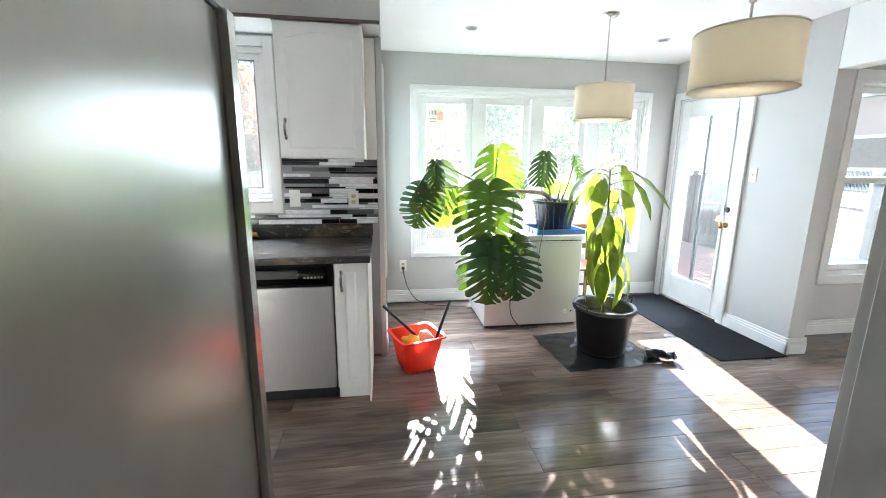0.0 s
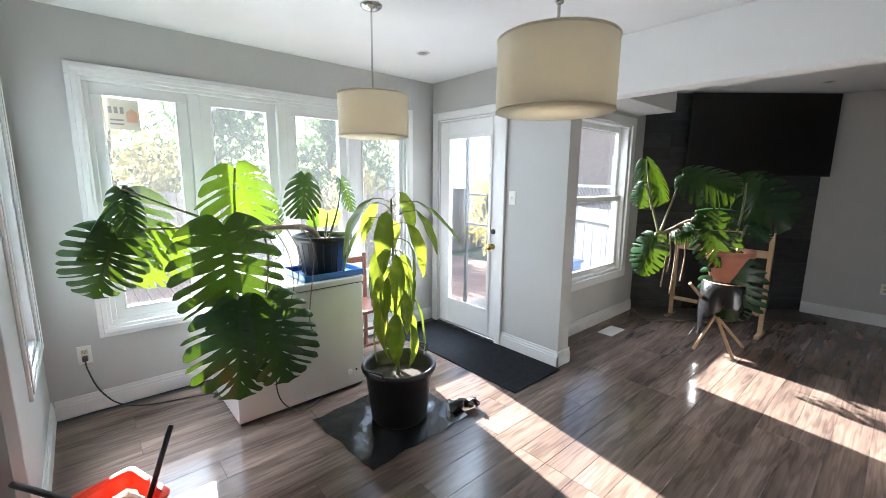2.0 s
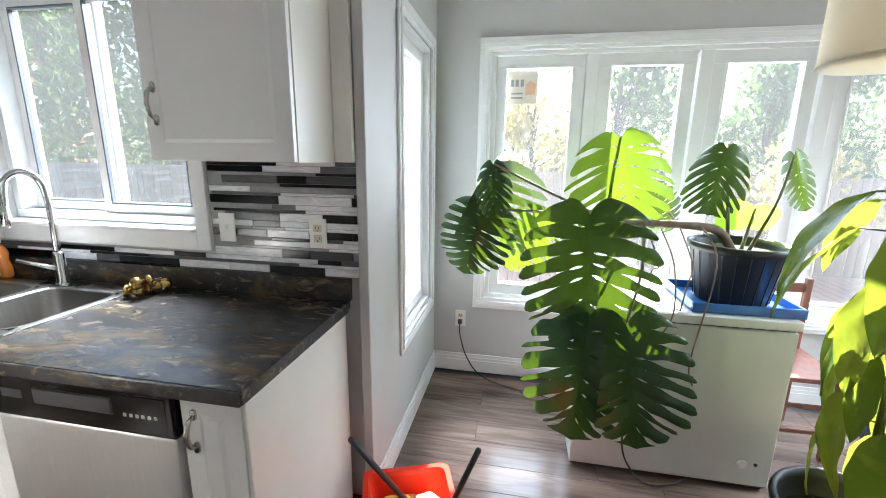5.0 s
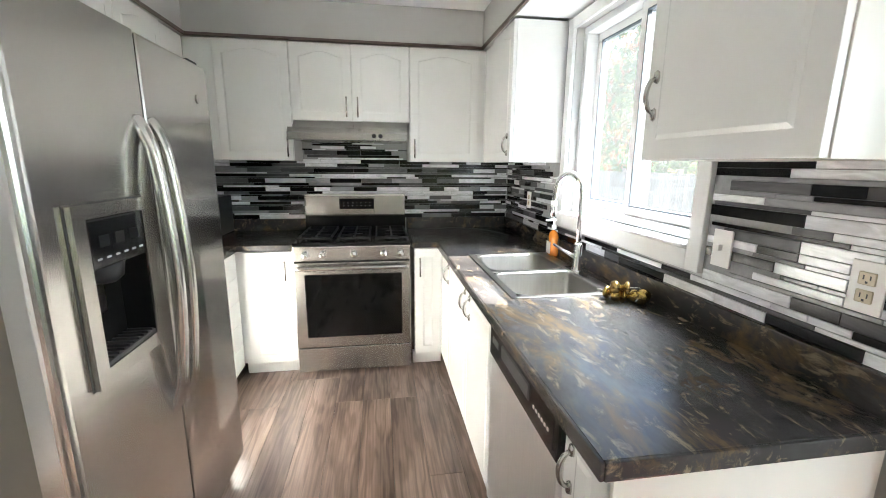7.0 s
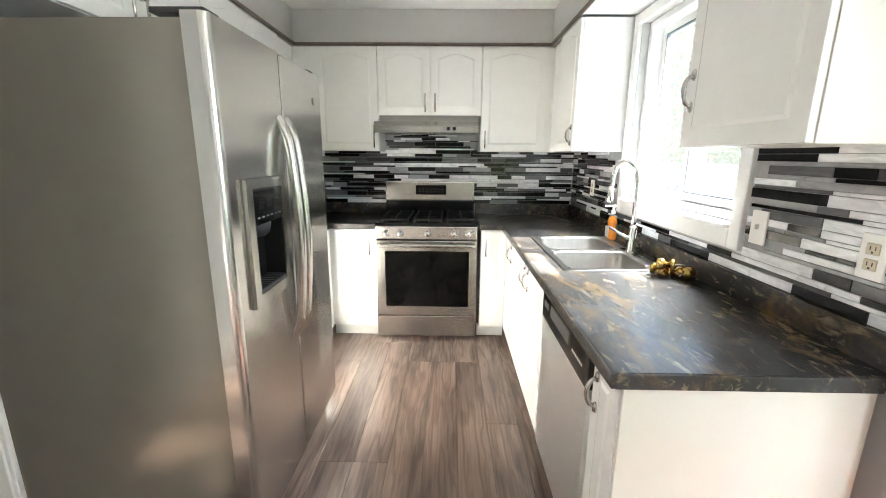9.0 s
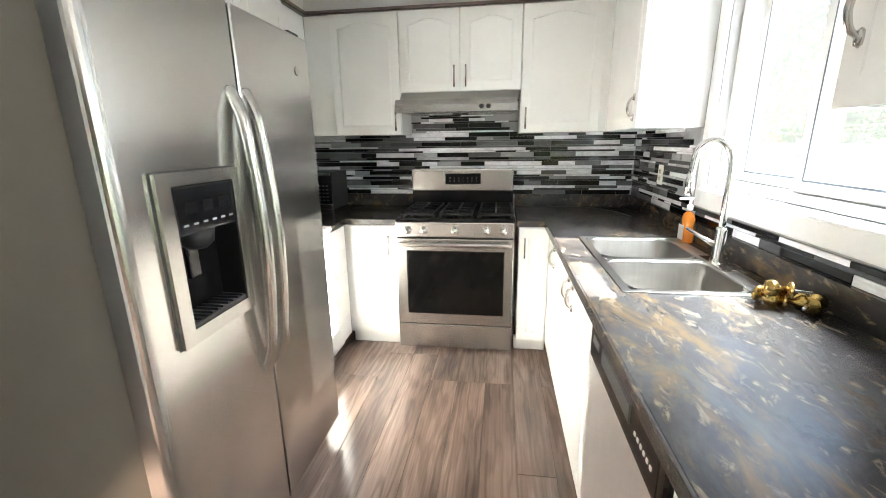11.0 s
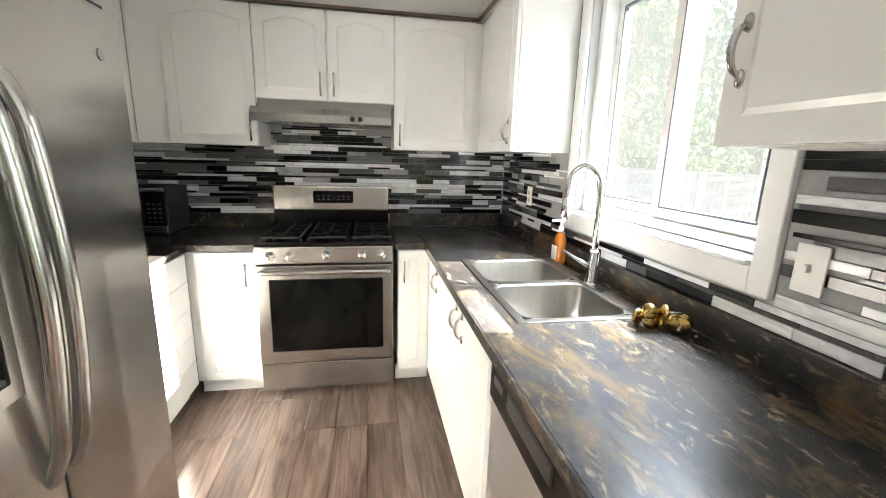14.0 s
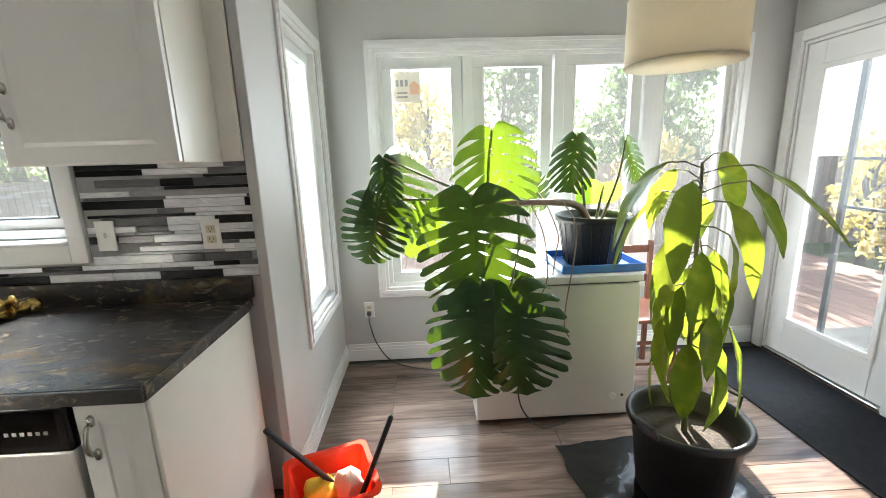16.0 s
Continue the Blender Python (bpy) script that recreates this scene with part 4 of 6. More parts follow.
bg = part("back_guard", boxes([(-2.71, -2.655, Y0, Y1, 0.901, 1.03)], 0.004), BLACK, ck, "black riser")
part("back_panel", boxes([(-2.712, -2.64, Y0, Y1, 1.031, 1.2)], 0.012, 2), STEELH, ck)
part("clock", boxes([(-2.641, -2.636, 1.72, 1.985, 1.085, 1.165)], 0.003), BLACK, ck, "black clock panel")
for r in range(2):
    for k in range(7):
        part("key", boxes([(-2.637, -2.6345, 1.75 + k * 0.033, 1.76 + k * 0.033, 1.108 + r * 0.022, 1.112 + r * 0.022)]), GROUT if k != 3 else SLOT, ck, "tiny printed key")
for y0, y1 in ((1.475, 1.725), (1.73, 1.975), (1.98, 2.23)):
    g = bmesh.new()
    for y in (y0 + 0.02, (y0 + y1) / 2, y1 - 0.02):
        box(g, -2.63, -2.14, y - 0.006, y + 0.006, 0.938, 0.952, 0.002)
    for x in (-2.63, -2.51, -2.385, -2.26, -2.14):
        box(g, x - 0.006, x + 0.006, y0 + 0.014, y1 - 0.014, 0.936, 0.95, 0.002)
    for x in (-2.63, -2.14):
        for y in (y0 + 0.02, y1 - 0.02):
            box(g, x - 0.007, x + 0.007, y - 0.007, y + 0.007, 0.92, 0.938)
    part("grate", g, IRON, ck, "cast iron grate")
for x, y, r in ((-2.51, 1.6, 0.04), (-2.26, 1.6, 0.045), (-2.385, 1.852, 0.05), (-2.51, 2.105, 0.035), (-2.26, 2.105, 0.045)):
    part("burner", lathe([(r + 0.012, 0), (r + 0.01, 0.006), (r, 0.008), (r, 0.015), (r * 0.9, 0.017), (0, 0.017)], (x, y, 0.92), 20), IRON, ck, "round burner cap")

hood = thing("range_hood", (-2.5, 1.85, 1.59), "slim stainless steel range hood under the cabinet", "range hood")
hb = bmesh.new()
prof = [(-2.71, 1.588), (-2.39, 1.584), (-2.345, 1.588), (-2.345, 1.632), (-2.42, 1.713), (-2.71, 1.713)]
f0 = [hb.verts.new((x, 1.424, z)) for x, z in prof]
f1 = [hb.verts.new((x, 2.23, z)) for x, z in prof]
hb.faces.new(f0)
hb.faces.new(f1[::-1])
for k in range(6):
    hb.faces.new((f0[k], f0[(k + 1) % 6], f1[(k + 1) % 6], f1[k]))
bmesh.ops.recalc_face_normals(hb, faces=hb.faces)
part("canopy", hb, STEELH, hood)
part("filter", boxes([(-2.66, -2.42, 1.5, 2.2, 1.581, 1.585)]), NICKEL, hood, "mesh grease filter")
for y in (2.0, 2.045):
    part("switch_knob", moved(lathe([(0.016, 0), (0.014, 0.014), (0, 0.015)], seg=16), Matrix.Translation((-2.345, y, 1.616)) @ Matrix.Rotation(radians(90), 4, "Y")), BLACKM, hood, "round black switch")

# ---- fridge ----
fr = thing("fridge", (-0.7, 0.95, 0), "stainless steel side-by-side fridge with an ice dispenser", "fridge")
part("cabinet", boxes([(-1.2, -0.276, 0.525, 1.295, 0.03, 1.775)], 0.006, 2), FRIDGE_SIDE, fr, "taupe metal sides")
part("grille", boxes([(-1.17, -0.29, 1.295, 1.32, 0.02, 0.095)], 0.003), BLACKM, fr)
for x in (-1.18, -0.36):
    part("hinge_cover", boxes([(x, x + 0.08, 1.2, 1.35, 1.786, 1.802)], 0.005, 2), BLACKM, fr)

DX0, DX1, DZ0, DZ1 = -0.64, -0.347, 0.912, 1.337
fd = bmesh.new()


def door_piece(bm, x0, x1, z0, z1, r0, r1):
    """A block of the door with rounded front corners of radius r0 and r1."""
    pts = [(x0, 1.3), (x1, 1.3)]
    for cx, r, a0 in ((x1 - r1, r1, 0), (x0 + r0, r0, 90)):
        n = 5 if r else 0
        pts += [(cx + r * math.cos(radians(a0 + 90 * k / max(n, 1))), 1.37 - r + r * math.sin(radians(a0 + 90 * k / max(n, 1)))) for k in range(n + 1)]
    low, top = ([bm.verts.new((x, y, z)) for x, y in pts] for z in (z0, z1))
    bm.faces.new(low[::-1])
    bm.faces.new(top)
    for k in range(len(pts)):
        m = (k + 1) % len(pts)
        bm.faces.new((low[k], low[m], top[m], top[k]))


for piece in ((-0.718, -0.253, 0.1, 0.935, 0.01, 0.024), (-0.718, -0.253, 1.33, 1.785, 0.01, 0.024), (-0.718, -0.63, 0.935, 1.33, 0.01, 0.0), (-0.375, -0.253, 0.935, 1.33, 0.0, 0.024)):
    door_piece(fd, *piece)
ld = part("freezer_door", fd, STEEL, fr, "brushed steel freezer door")
rd = part("fridge_door", boxes([(-1.204, -0.726, 1.3, 1.37, 0.1, 1.785)], 0.01, 3), STEEL, fr, "brushed steel fridge door")
for d, x in ((ld, -0.68), (rd, -0.754)):
    hb = tube(curve([(x, 1.362, 1.55), (x, 1.382, 1.515), (x, 1.404, 1.42), (x, 1.424, 1.1), (x, 1.404, 0.79), (x, 1.382, 0.7), (x, 1.362, 0.662)], 8), 0.019, 14)
    part("handle", hb, STEEL, d, "long bowed bar handle", smooth=True)
bz = holed("x", DX0, DX1, DZ0, DZ1, -0.612, -0.388, 0.95, 1.305, 1.368, 1.385)
dp = part("dispenser", bz, SILVER, ld, "silver dispenser surround")
part("recess_back", boxes([(-0.612, -0.388, 1.302, 1.306, 0.95, 1.305)]), DARK, ld, "black dispenser recess")
for x in (-0.614, -0.39):
    part("recess_side", boxes([(x, x + 0.004, 1.306, 1.38, 0.95, 1.305)]), DARK, ld, "black recess side")
part("seam", holed("x", DX0 - 0.0035, DX1 + 0.0035, DZ0 - 0.0035, DZ1 + 0.0035, DX0 + 0.002, DX1 - 0.002, DZ0 + 0.002, DZ1 - 0.002, 1.3685, 1.3712), SLOT, ld, "dark seam round the dispenser")
part("dispenser_panel", boxes([(-0.61, -0.39, 1.34, 1.383, 1.185, 1.303)], 0.005, 2), BLACK, ld, "black panel with keys")
for k in range(6):
    part("key", boxes([(-0.595 + k * 0.034, -0.58 + k * 0.034, 1.383, 1.3845, 1.206, 1.211)]), GROUT, ld, "small printed key")
for k in range(3):
    part("key", boxes([(-0.58 + k * 0.06, -0.545 + k * 0.06, 1.383, 1.3845, 1.235, 1.262)]), DARK, ld)
part("paddle", boxes([(-0.52, -0.48, 1.308, 1.322, 1.05, 1.15)], 0.005, 2), BLACK, ld)
part("spout", lathe([(0.0, -0.055), (0.025, -0.053), (0.042, -0.038), (0.048, 0.0)], (-0.5, 1.335, 1.186), 20), BLACKM, ld, "rounded black spout", smooth=True)
dt = part("drip_tray", boxes([(-0.608, -0.392, 1.31, 1.38, 0.951, 0.962)]), SLOT, ld, "ribbed drip tray")
for k in range(10):
    part("drip_rib", boxes([(-0.6 + k * 0.022, -0.594 + k * 0.022, 1.312, 1.378, 0.962, 0.968)]), BLACKM, ld)
part("badge", moved(lathe([(0.016, 0), (0.016, 0.003), (0.0, 0.004)], seg=20), Matrix.Translation((-1.1, 1.37, 1.66)) @ Matrix.Rotation(radians(-90), 4, "X")), NICKEL, rd, "small round badge")

# ---- microwave, cable ----
mw = thing("microwave", (-2.5, 0.72, 0.916), "black countertop microwave in the corner", "microwave")
part("case", boxes([(-2.68, -2.385, 0.54, 0.93, 0.926, 1.195)], 0.006, 2), BLACKM, mw)
part("door", boxes([(-2.384, -2.37, 0.545, 0.805, 0.972, 1.168)], 0.004), DGLASS, mw, "glossy black door")
part("top_strip", boxes([(-2.384, -2.368, 0.545, 0.925, 1.17, 1.192)], 0.003), STEELH, mw, "steel strip")
part("bottom_strip", boxes([(-2.384, -2.368, 0.545, 0.925, 0.932, 0.97)], 0.003), STEELH, mw, "steel strip")
keys = part("control_panel", boxes([(-2.384, -2.37, 0.81, 0.925, 0.972, 1.168)], 0.003), BLACK, mw, "glossy black control panel")
for r in range(5):
    for k in range(3):
        part("key", boxes([(-2.3705, -2.3685, 0.828 + k * 0.029, 0.846 + k * 0.029, 0.99 + r * 0.026, 1.0 + r * 0.026)]), SLOT, keys)
for x, y in ((-2.65, 0.57), (-2.42, 0.57), (-2.65, 0.9), (-2.42, 0.9)):
    part("foot", boxes([(x - 0.012, x + 0.012, y - 0.012, y + 0.012, 0.916, 0.927)]), SLOT, mw)
solo("cord", tube(curve([(-2.66, 2.3, 0.924), (-2.63, 2.45, 0.921), (-2.66, 2.6, 0.921), (-2.6, 2.78, 0.921), (-2.45, 2.9, 0.921), (-2.25, 2.96, 0.921)], 6), 0.004, 6), CORD, "dark cord lying along the worktop", "cord")


# ---- sockets and switches ----
def plate(name, m, socket, label, cat, gang=0.035):
    p = thing(name, m.translation, label, cat)
    part("plate", moved(boxes([(-gang, gang, -0.006, 0, -0.0575, 0.0575)], 0.002, 2), m), OUTLET, p)
    if socket:
        for s in (-0.02, 0.02):
            r = part("socket", moved(boxes([(-0.017, 0.017, -0.0085, -0.006, s - 0.0145, s + 0.0145)], 0.002), m), ALMOND, p, "almond coloured socket face")
            part("slot", moved(boxes([(-0.008, -0.0055, -0.009, -0.0083, s - 0.003, s + 0.007), (0.0055, 0.008, -0.009, -0.0083, s - 0.003, s + 0.007), (-0.0025, 0.0025, -0.009, -0.0083, s - 0.011, s - 0.006)]), m), SLOT, r)
    else:
        part("toggle", moved(boxes([(-0.0045, 0.0045, -0.02, -0.006, -0.006, 0.012)], 0.001), m), OUTLET, p)
    return p


plate("wall_outlet", facing(-0.088, 3.0775, 1.177), True, "white double outlet on the mosaic tiles", "outlet")
plate("light_switch", facing(-0.48, 3.0775, 1.184), False, "white switch on the mosaic tiles", "switch")
plate("wall_outlet", facing(-2.17, 3.0775, 1.19), True, "white double outlet beside the sink window", "outlet")
plate("light_switch", facing(3.179, 3.215, 1.354, -90), False, "white switch beside the garden door", "switch")
plate("wall_outlet", facing(0.307, 4.287, 0.39), True, "white double outlet with a plugged-in cord", "outlet")
plate("wall_outlet", facing(6.659, 1.0, 0.4, -90), True, "white outlet on the living room wall", "outlet")
# ---- dining corner: pendants, ceiling spots ----
def pendant(x, y, z0, joint, label):
    p = thing("pendant_lamp", (x, y, z0), label, "pendant lamp", "pendant lamps")
    zt = z0 + 0.235
    bm = bmesh.new()
    seg = 48
    for r, s in ((0.2, 1),):
        ring = [[bm.verts.new((x + r * math.cos(2 * math.pi * k / seg), y + r * math.sin(2 * math.pi * k / seg), z)) for k in range(seg)] for z in (z0, zt)]
        for k in range(seg):
            q = (ring[0][k], ring[0][(k + 1) % seg], ring[1][(k + 1) % seg], ring[1][k])
            bm.faces.new(q if s > 0 else q[::-1])
    part("shade", bm, SHADE, p, "cream fabric drum shade", smooth=True)
    bm = bmesh.new()
    ring = [[bm.verts.new((x + r * math.cos(2 * math.pi * k / seg), y + r * math.sin(2 * math.pi * k / seg), z)) for k in range(seg)] for r, z in ((0.145, z0 + 0.01), (0.145, zt - 0.03))]
    for k in range(seg):
        bm.faces.new((ring[0][k], ring[0][(k + 1) % seg], ring[1][(k + 1) % seg], ring[1][k]))
    part("inner_shade", bm, SHADE_IN, p, "warm cream lining", smooth=True)
    part("bottom_ring", lathe([(0.146, 0.004), (0.196, 0.004), (0.196, 0.007), (0.146, 0.007), (0.146, 0.004)], (x, y, z0), 48), SHADE, p, "flat cream ring")
    for z in (z0, zt - 0.008):
        bm = lathe([(0.201, 0), (0.2025, 0.002), (0.2025, 0.006), (0.201, 0.008), (0.1965, 0.008), (0.1965, 0), (0.201, 0)], (x, y, z), 48)
        part("hoop", bm, SHADE, p, smooth=True)
    bm = bmesh.new()
    for k in range(3):
        a = 2.1 * k
        tube([(x, y, zt - 0.02), (x + 0.197 * math.cos(a), y + 0.197 * math.sin(a), zt - 0.005)], 0.0025, 6, bm)
    part("spider", bm, NICKEL, p)
    part("socket", lathe([(0.02, 0), (0.022, 0.05), (0.012, 0.06), (0.006, 0.075)], (x, y, zt - 0.09), 14), NICKEL, p)
    bl = part("bulb", lathe([(0.0, 0), (0.02, 0.008), (0.03, 0.03), (0.026, 0.055), (0.015, 0.075), (0.014, 0.08)], (x, y, zt - 0.165), 16), SHADE, p, "white bulb", smooth=True)
    bl.visible_shadow = False
    # weak fill light added inside the drum, only to make the shade glow
    glow = new("shade_fill", bpy.data.lights.new("shade_fill", "POINT"))
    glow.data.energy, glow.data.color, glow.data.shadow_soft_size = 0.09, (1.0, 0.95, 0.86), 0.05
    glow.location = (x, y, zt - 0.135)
    part("rod", tube([(x, y, zt - 0.02), (x, y, CH - 0.01)], 0.0055, 8), NICKEL, p, "thin metal rod")
    if joint:
        part("coupling", lathe([(0.006, 0), (0.014, 0.004), (0.016, 0.02), (0.012, 0.032), (0.006, 0.036)], (x, y, zt + 0.11), 14), NICKEL, p, smooth=True)
    part("canopy", lathe([(0.0, -0.028), (0.02, -0.028), (0.05, -0.016), (0.062, -0.004), (0.062, 0.0)], (x, y, CH), 28), NICKEL, p, "round ceiling canopy", smooth=True)


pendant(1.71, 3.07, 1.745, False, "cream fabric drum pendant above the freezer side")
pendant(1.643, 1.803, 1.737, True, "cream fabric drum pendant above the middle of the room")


def downlight(x, y, label):
    d = thing("ceiling_spot", (x, y, CH - 0.004), label, "ceiling light", "ceiling spots")
    part("trim_ring", lathe([(0.055, -0.001), (0.054, -0.006), (0.045, -0.007), (0.042, -0.001)], (x, y, CH), 28), TRIM, d, smooth=True)
    part("reflector", lathe([(0.042, -0.002), (0.03, -0.001), (0.0, -0.001)], (x, y, CH), 24), NICKEL, d, "dull reflector, switched off", smooth=True)


for x, y in ((2.466, 3.557), (0.822, 3.531), (5.174, 2.371), (5.852, 1.607), (4.4, 1.0), (0.85, 1.2)):
    downlight(x, y, "small round recessed ceiling spot, switched off")

# ---- chest freezer with tray ----
fz = thing("chest_freezer", (1.41, 3.78, 0), "white chest freezer with plants on its lid", "chest freezer")
part("body", boxes([(0.972, 1.842, 3.468, 4.08, 0.02, 0.775)], 0.012, 3), FREEZER, fz)
part("lid", boxes([(0.966, 1.848, 3.458, 4.09, 0.784, 0.828)], 0.014, 3), FREEZER, fz)
part("lid_seal", boxes([(0.985, 1.83, 3.48, 4.07, 0.775, 0.784)]), SLOT, fz, "dark lid seal")
part("skirt", boxes([(0.985, 1.83, 3.49, 4.07, 0.0, 0.02)]), SLOT, fz)
part("drain_plug", moved(lathe([(0.022, 0), (0.02, 0.006), (0.01, 0.007), (0, 0.004)], seg=18), Matrix.Translation((1.72, 3.468, 0.13)) @ Matrix.Rotation(radians(90), 4, "X")), OUTLET, fz)
part("dial", moved(lathe([(0.008, 0), (0.008, 0.004), (0, 0.005)], seg=12), Matrix.Translation((1.775, 3.468, 0.135)) @ Matrix.Rotation(radians(90), 4, "X")), SLOT, fz)
tr = bmesh.new()
box(tr, 1.44, 1.86, 3.5, 3.86, 0.829, 0.835, 0.002)
for r in ((1.43, 1.87, 3.49, 3.5), (1.43, 1.87, 3.86, 3.87), (1.43, 1.44, 3.5, 3.86), (1.86, 1.87, 3.5, 3.86)):
    box(tr, *r, 0.829, 0.872, 0.003)
solo("plant_tray", tr, BLUE, "blue plastic tray under the plant pot on the freezer", "tray")


# ---- chair beside the freezer ----
ch = thing("wooden_chair", (2.08, 3.93, 0), "reddish wooden chair tucked in beside the freezer", "chair")
for x in (1.93, 2.23):
    part("front_leg", boxes([(x - 0.015, x + 0.015, 3.74, 3.77, 0, 0.43)], 0.004), CHERRY, ch)
    part("back_leg", boxes([(x - 0.015, x + 0.015, 4.08, 4.11, 0, 0.86)], 0.004), CHERRY, ch)
part("seat", boxes([(1.9, 2.26, 3.72, 4.12, 0.43, 0.455)], 0.008, 2), CHERRY, ch)
for z in (0.14, 0.28):
    part("stretcher", boxes([(1.945, 2.215, 3.748, 3.762, z, z + 0.022)], 0.003), CHERRY, ch)
for z in (0.58, 0.78):
    part("back_rail", boxes([(1.945, 2.215, 4.087, 4.103, z, z + 0.05)], 0.004), CHERRY, ch)

# ---- leaves ----
def monstera_leaf(name, lobes=8, width=0.95, seed=1, droop=0.35, fold=0.25):
    """A split leaf of length 1: base at the origin, tip towards +x, face to +z. Each side is a row of curved fingers that join near the midrib."""
    r = random.Random(seed)
    bm = bmesh.new()
    NU, NV = 6, 16
    for si, side in enumerate((-1, 1)):
        cuts = [0.0] + [0.04 + 0.9 * (k + 1 + r.uniform(-0.25, 0.25)) / (lobes + 1) for k in range(lobes)] + [1.0]
        start = [r.uniform(0.26, 0.5) for _ in cuts]
        open_to = [r.uniform(0.3, 0.5) for _ in cuts]
        holes = [r.random() < 0.7 for _ in cuts]
        for k in range(len(cuts) - 1):
            a, b = cuts[k], cuts[k + 1]
            span = b - a
            reach = r.uniform(0.93, 1.05) if 0 < k < lobes else 1.0
            rows = []
            for j in range(NV + 1):
                v = j / NV

                def gap(e):
                    if e == 0 or e == len(cuts) - 1:
                        return 0.0
                    t = max(0.0, min(1.0, (v - start[e]) / 0.3))
                    g = 0.021 * open_to[e] * 2.4 * t * t * (3 - 2 * t) * (1.15 - 0.4 * v)
                    if holes[e] and 0.08 < v < 0.22:
                        g += 0.011 * math.sin(math.pi * (v - 0.08) / 0.14)
                    return min(g, span * 0.36)
                lo, hi = a + gap(k), b - gap(k + 1)
                if v > 0.86 and 0 < k < lobes:
                    q = math.sqrt(max(0.0, 1 - ((v - 0.86) / 0.14) ** 2)) * 0.75 + 0.25
                    m = (lo + hi) / 2 + 0.1 * span
                    lo, hi = m + (lo - m) * q, m + (hi - m) * q
                row = []
                for i in range(NU + 1):
                    u = lo + (hi - lo) * i / NU
                    vv = v * reach
                    phi = radians(166 * (1 - u ** 0.74))
                    rib, edge = 0.02 + 0.93 * u ** 1.15, Vector((0.37 + 0.61 * math.cos(phi), 0.5 * width * max(0.0, math.sin(phi)) ** 0.85))
                    x = rib + (edge.x - rib) * vv + 0.05 * math.sin(math.pi * vv) * (u - 0.2) + 0.13 * vv ** 2 * (1 - u)
                    w = edge.y
                    y = side * w * vv
                    z = -droop * max(0.0, x) ** 2 - fold * (w * vv) ** 1.25 - 0.2 * vv ** 3 * w + 0.014 * math.sin(7 * u + k) * vv + 0.008 * math.sin(math.pi * i / NU) * vv
                    row.append(bm.verts.new((x, y, z)))
                rows.append(row)
            for p, q in zip(rows, rows[1:]):
                for i in range(NU):
                    f = (p[i], p[i + 1], q[i + 1], q[i])
                    bm.faces.new(f if side > 0 else f[::-1])
    bmesh.ops.remove_doubles(bm, verts=bm.verts, dist=0.0015)
    for f in bm.faces:
        f.smooth = True
    me = bpy.data.meshes.new(name)
    bm.to_mesh(me)
    bm.free()
    me.materials.append(MONSTERA)
    return me


def lance_leaf(name, width=0.3, droop=0.3, material=None, seed=0):
    """A plain pointed leaf of length 1 towards +x."""
    bm = bmesh.new()
    NU, NV = 14, 3
    rows = []
    for i in range(NU + 1):
        u = i / NU
        w = 0.5 * width * math.sin(math.pi * u ** 0.85) ** 0.8 * (1 + 0.05 * math.sin(19 * u + seed)) + 0.002
        rows.append([bm.verts.new((u, w * v / NV, -droop * u * u + 0.22 * abs(v / NV) * w + 0.01 * math.sin(15 * u + 2 * v + seed))) for v in range(-NV, NV + 1)])
    for a, b in zip(rows, rows[1:]):
        for k in range(2 * NV):
            bm.faces.new((a[k], b[k], b[k + 1], a[k + 1]))
    for f in bm.faces:
        f.smooth = True
    me = bpy.data.meshes.new(name)
    bm.to_mesh(me)
    bm.free()
    me.materials.append(material)
    return me


def set_leaf(parent, me, base, tip, facing_to, name="leaf", size=None, wide=1.0):
    """Lays a leaf from base towards tip with its face turned to a point."""
    base, tip = Vector(base), Vector(tip)
    L = (tip - base).length
    x = (tip - base).normalized()
    n = (Vector(facing_to) - base)
    n = (n - x * n.dot(x)).normalized()
    y = n.cross(x)
    m = Matrix((x, y, n)).transposed().to_4x4()
    o = new(name, me)
    o.parent = parent
    o.matrix_local = Matrix.Translation(base - ORG[parent.name]) @ m @ Matrix.Diagonal((size or L, (size or L) * wide, size or L, 1))
    return o


ML = [monstera_leaf("leaf", 9, 1.08, 5, 0.16, 0.26), monstera_leaf("leaf", 8, 1.05, 8, 0.24, 0.42), monstera_leaf("leaf", 7, 0.95, 13, 0.45, 1.0), monstera_leaf("leaf", 8, 1.0, 21, 0.3, 2.6)]
# second leaf shape again, in the brighter lit colour
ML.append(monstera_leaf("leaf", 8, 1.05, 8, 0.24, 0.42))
ML[4].materials[0] = MONSTERA_LIT
ROOM = (0.6, 1.2, 1.6)

mp = thing("monstera_plant", (1.66, 3.69, 0.836), "large monstera in a black pot, leaves hanging over the freezer", "potted plant")
K = 1.22
part("pot", lathe([(0.0, 0.0), (0.115 * K, 0.0), (0.12 * K, 0.012), (0.152 * K, 0.24), (0.166 * K, 0.243), (0.168 * K, 0.272), (0.158 * K, 0.276), (0.15 * K, 0.25), (0.148 * K, 0.22)], (1.66, 3.69, 0.836), 32), BLACKM, mp, "black ribbed plastic pot", smooth=True)
rb = bmesh.new()
for k in range(22):
    a = 2 * math.pi * k / 22
    tube([(1.66 + 0.121 * K * math.cos(a), 3.69 + 0.121 * K * math.sin(a), 0.85), (1.66 + 0.15 * K * math.cos(a), 3.69 + 0.15 * K * math.sin(a), 1.07)], 0.0035, 4, rb)
part("pot_ribs", rb, BLACKM, mp)
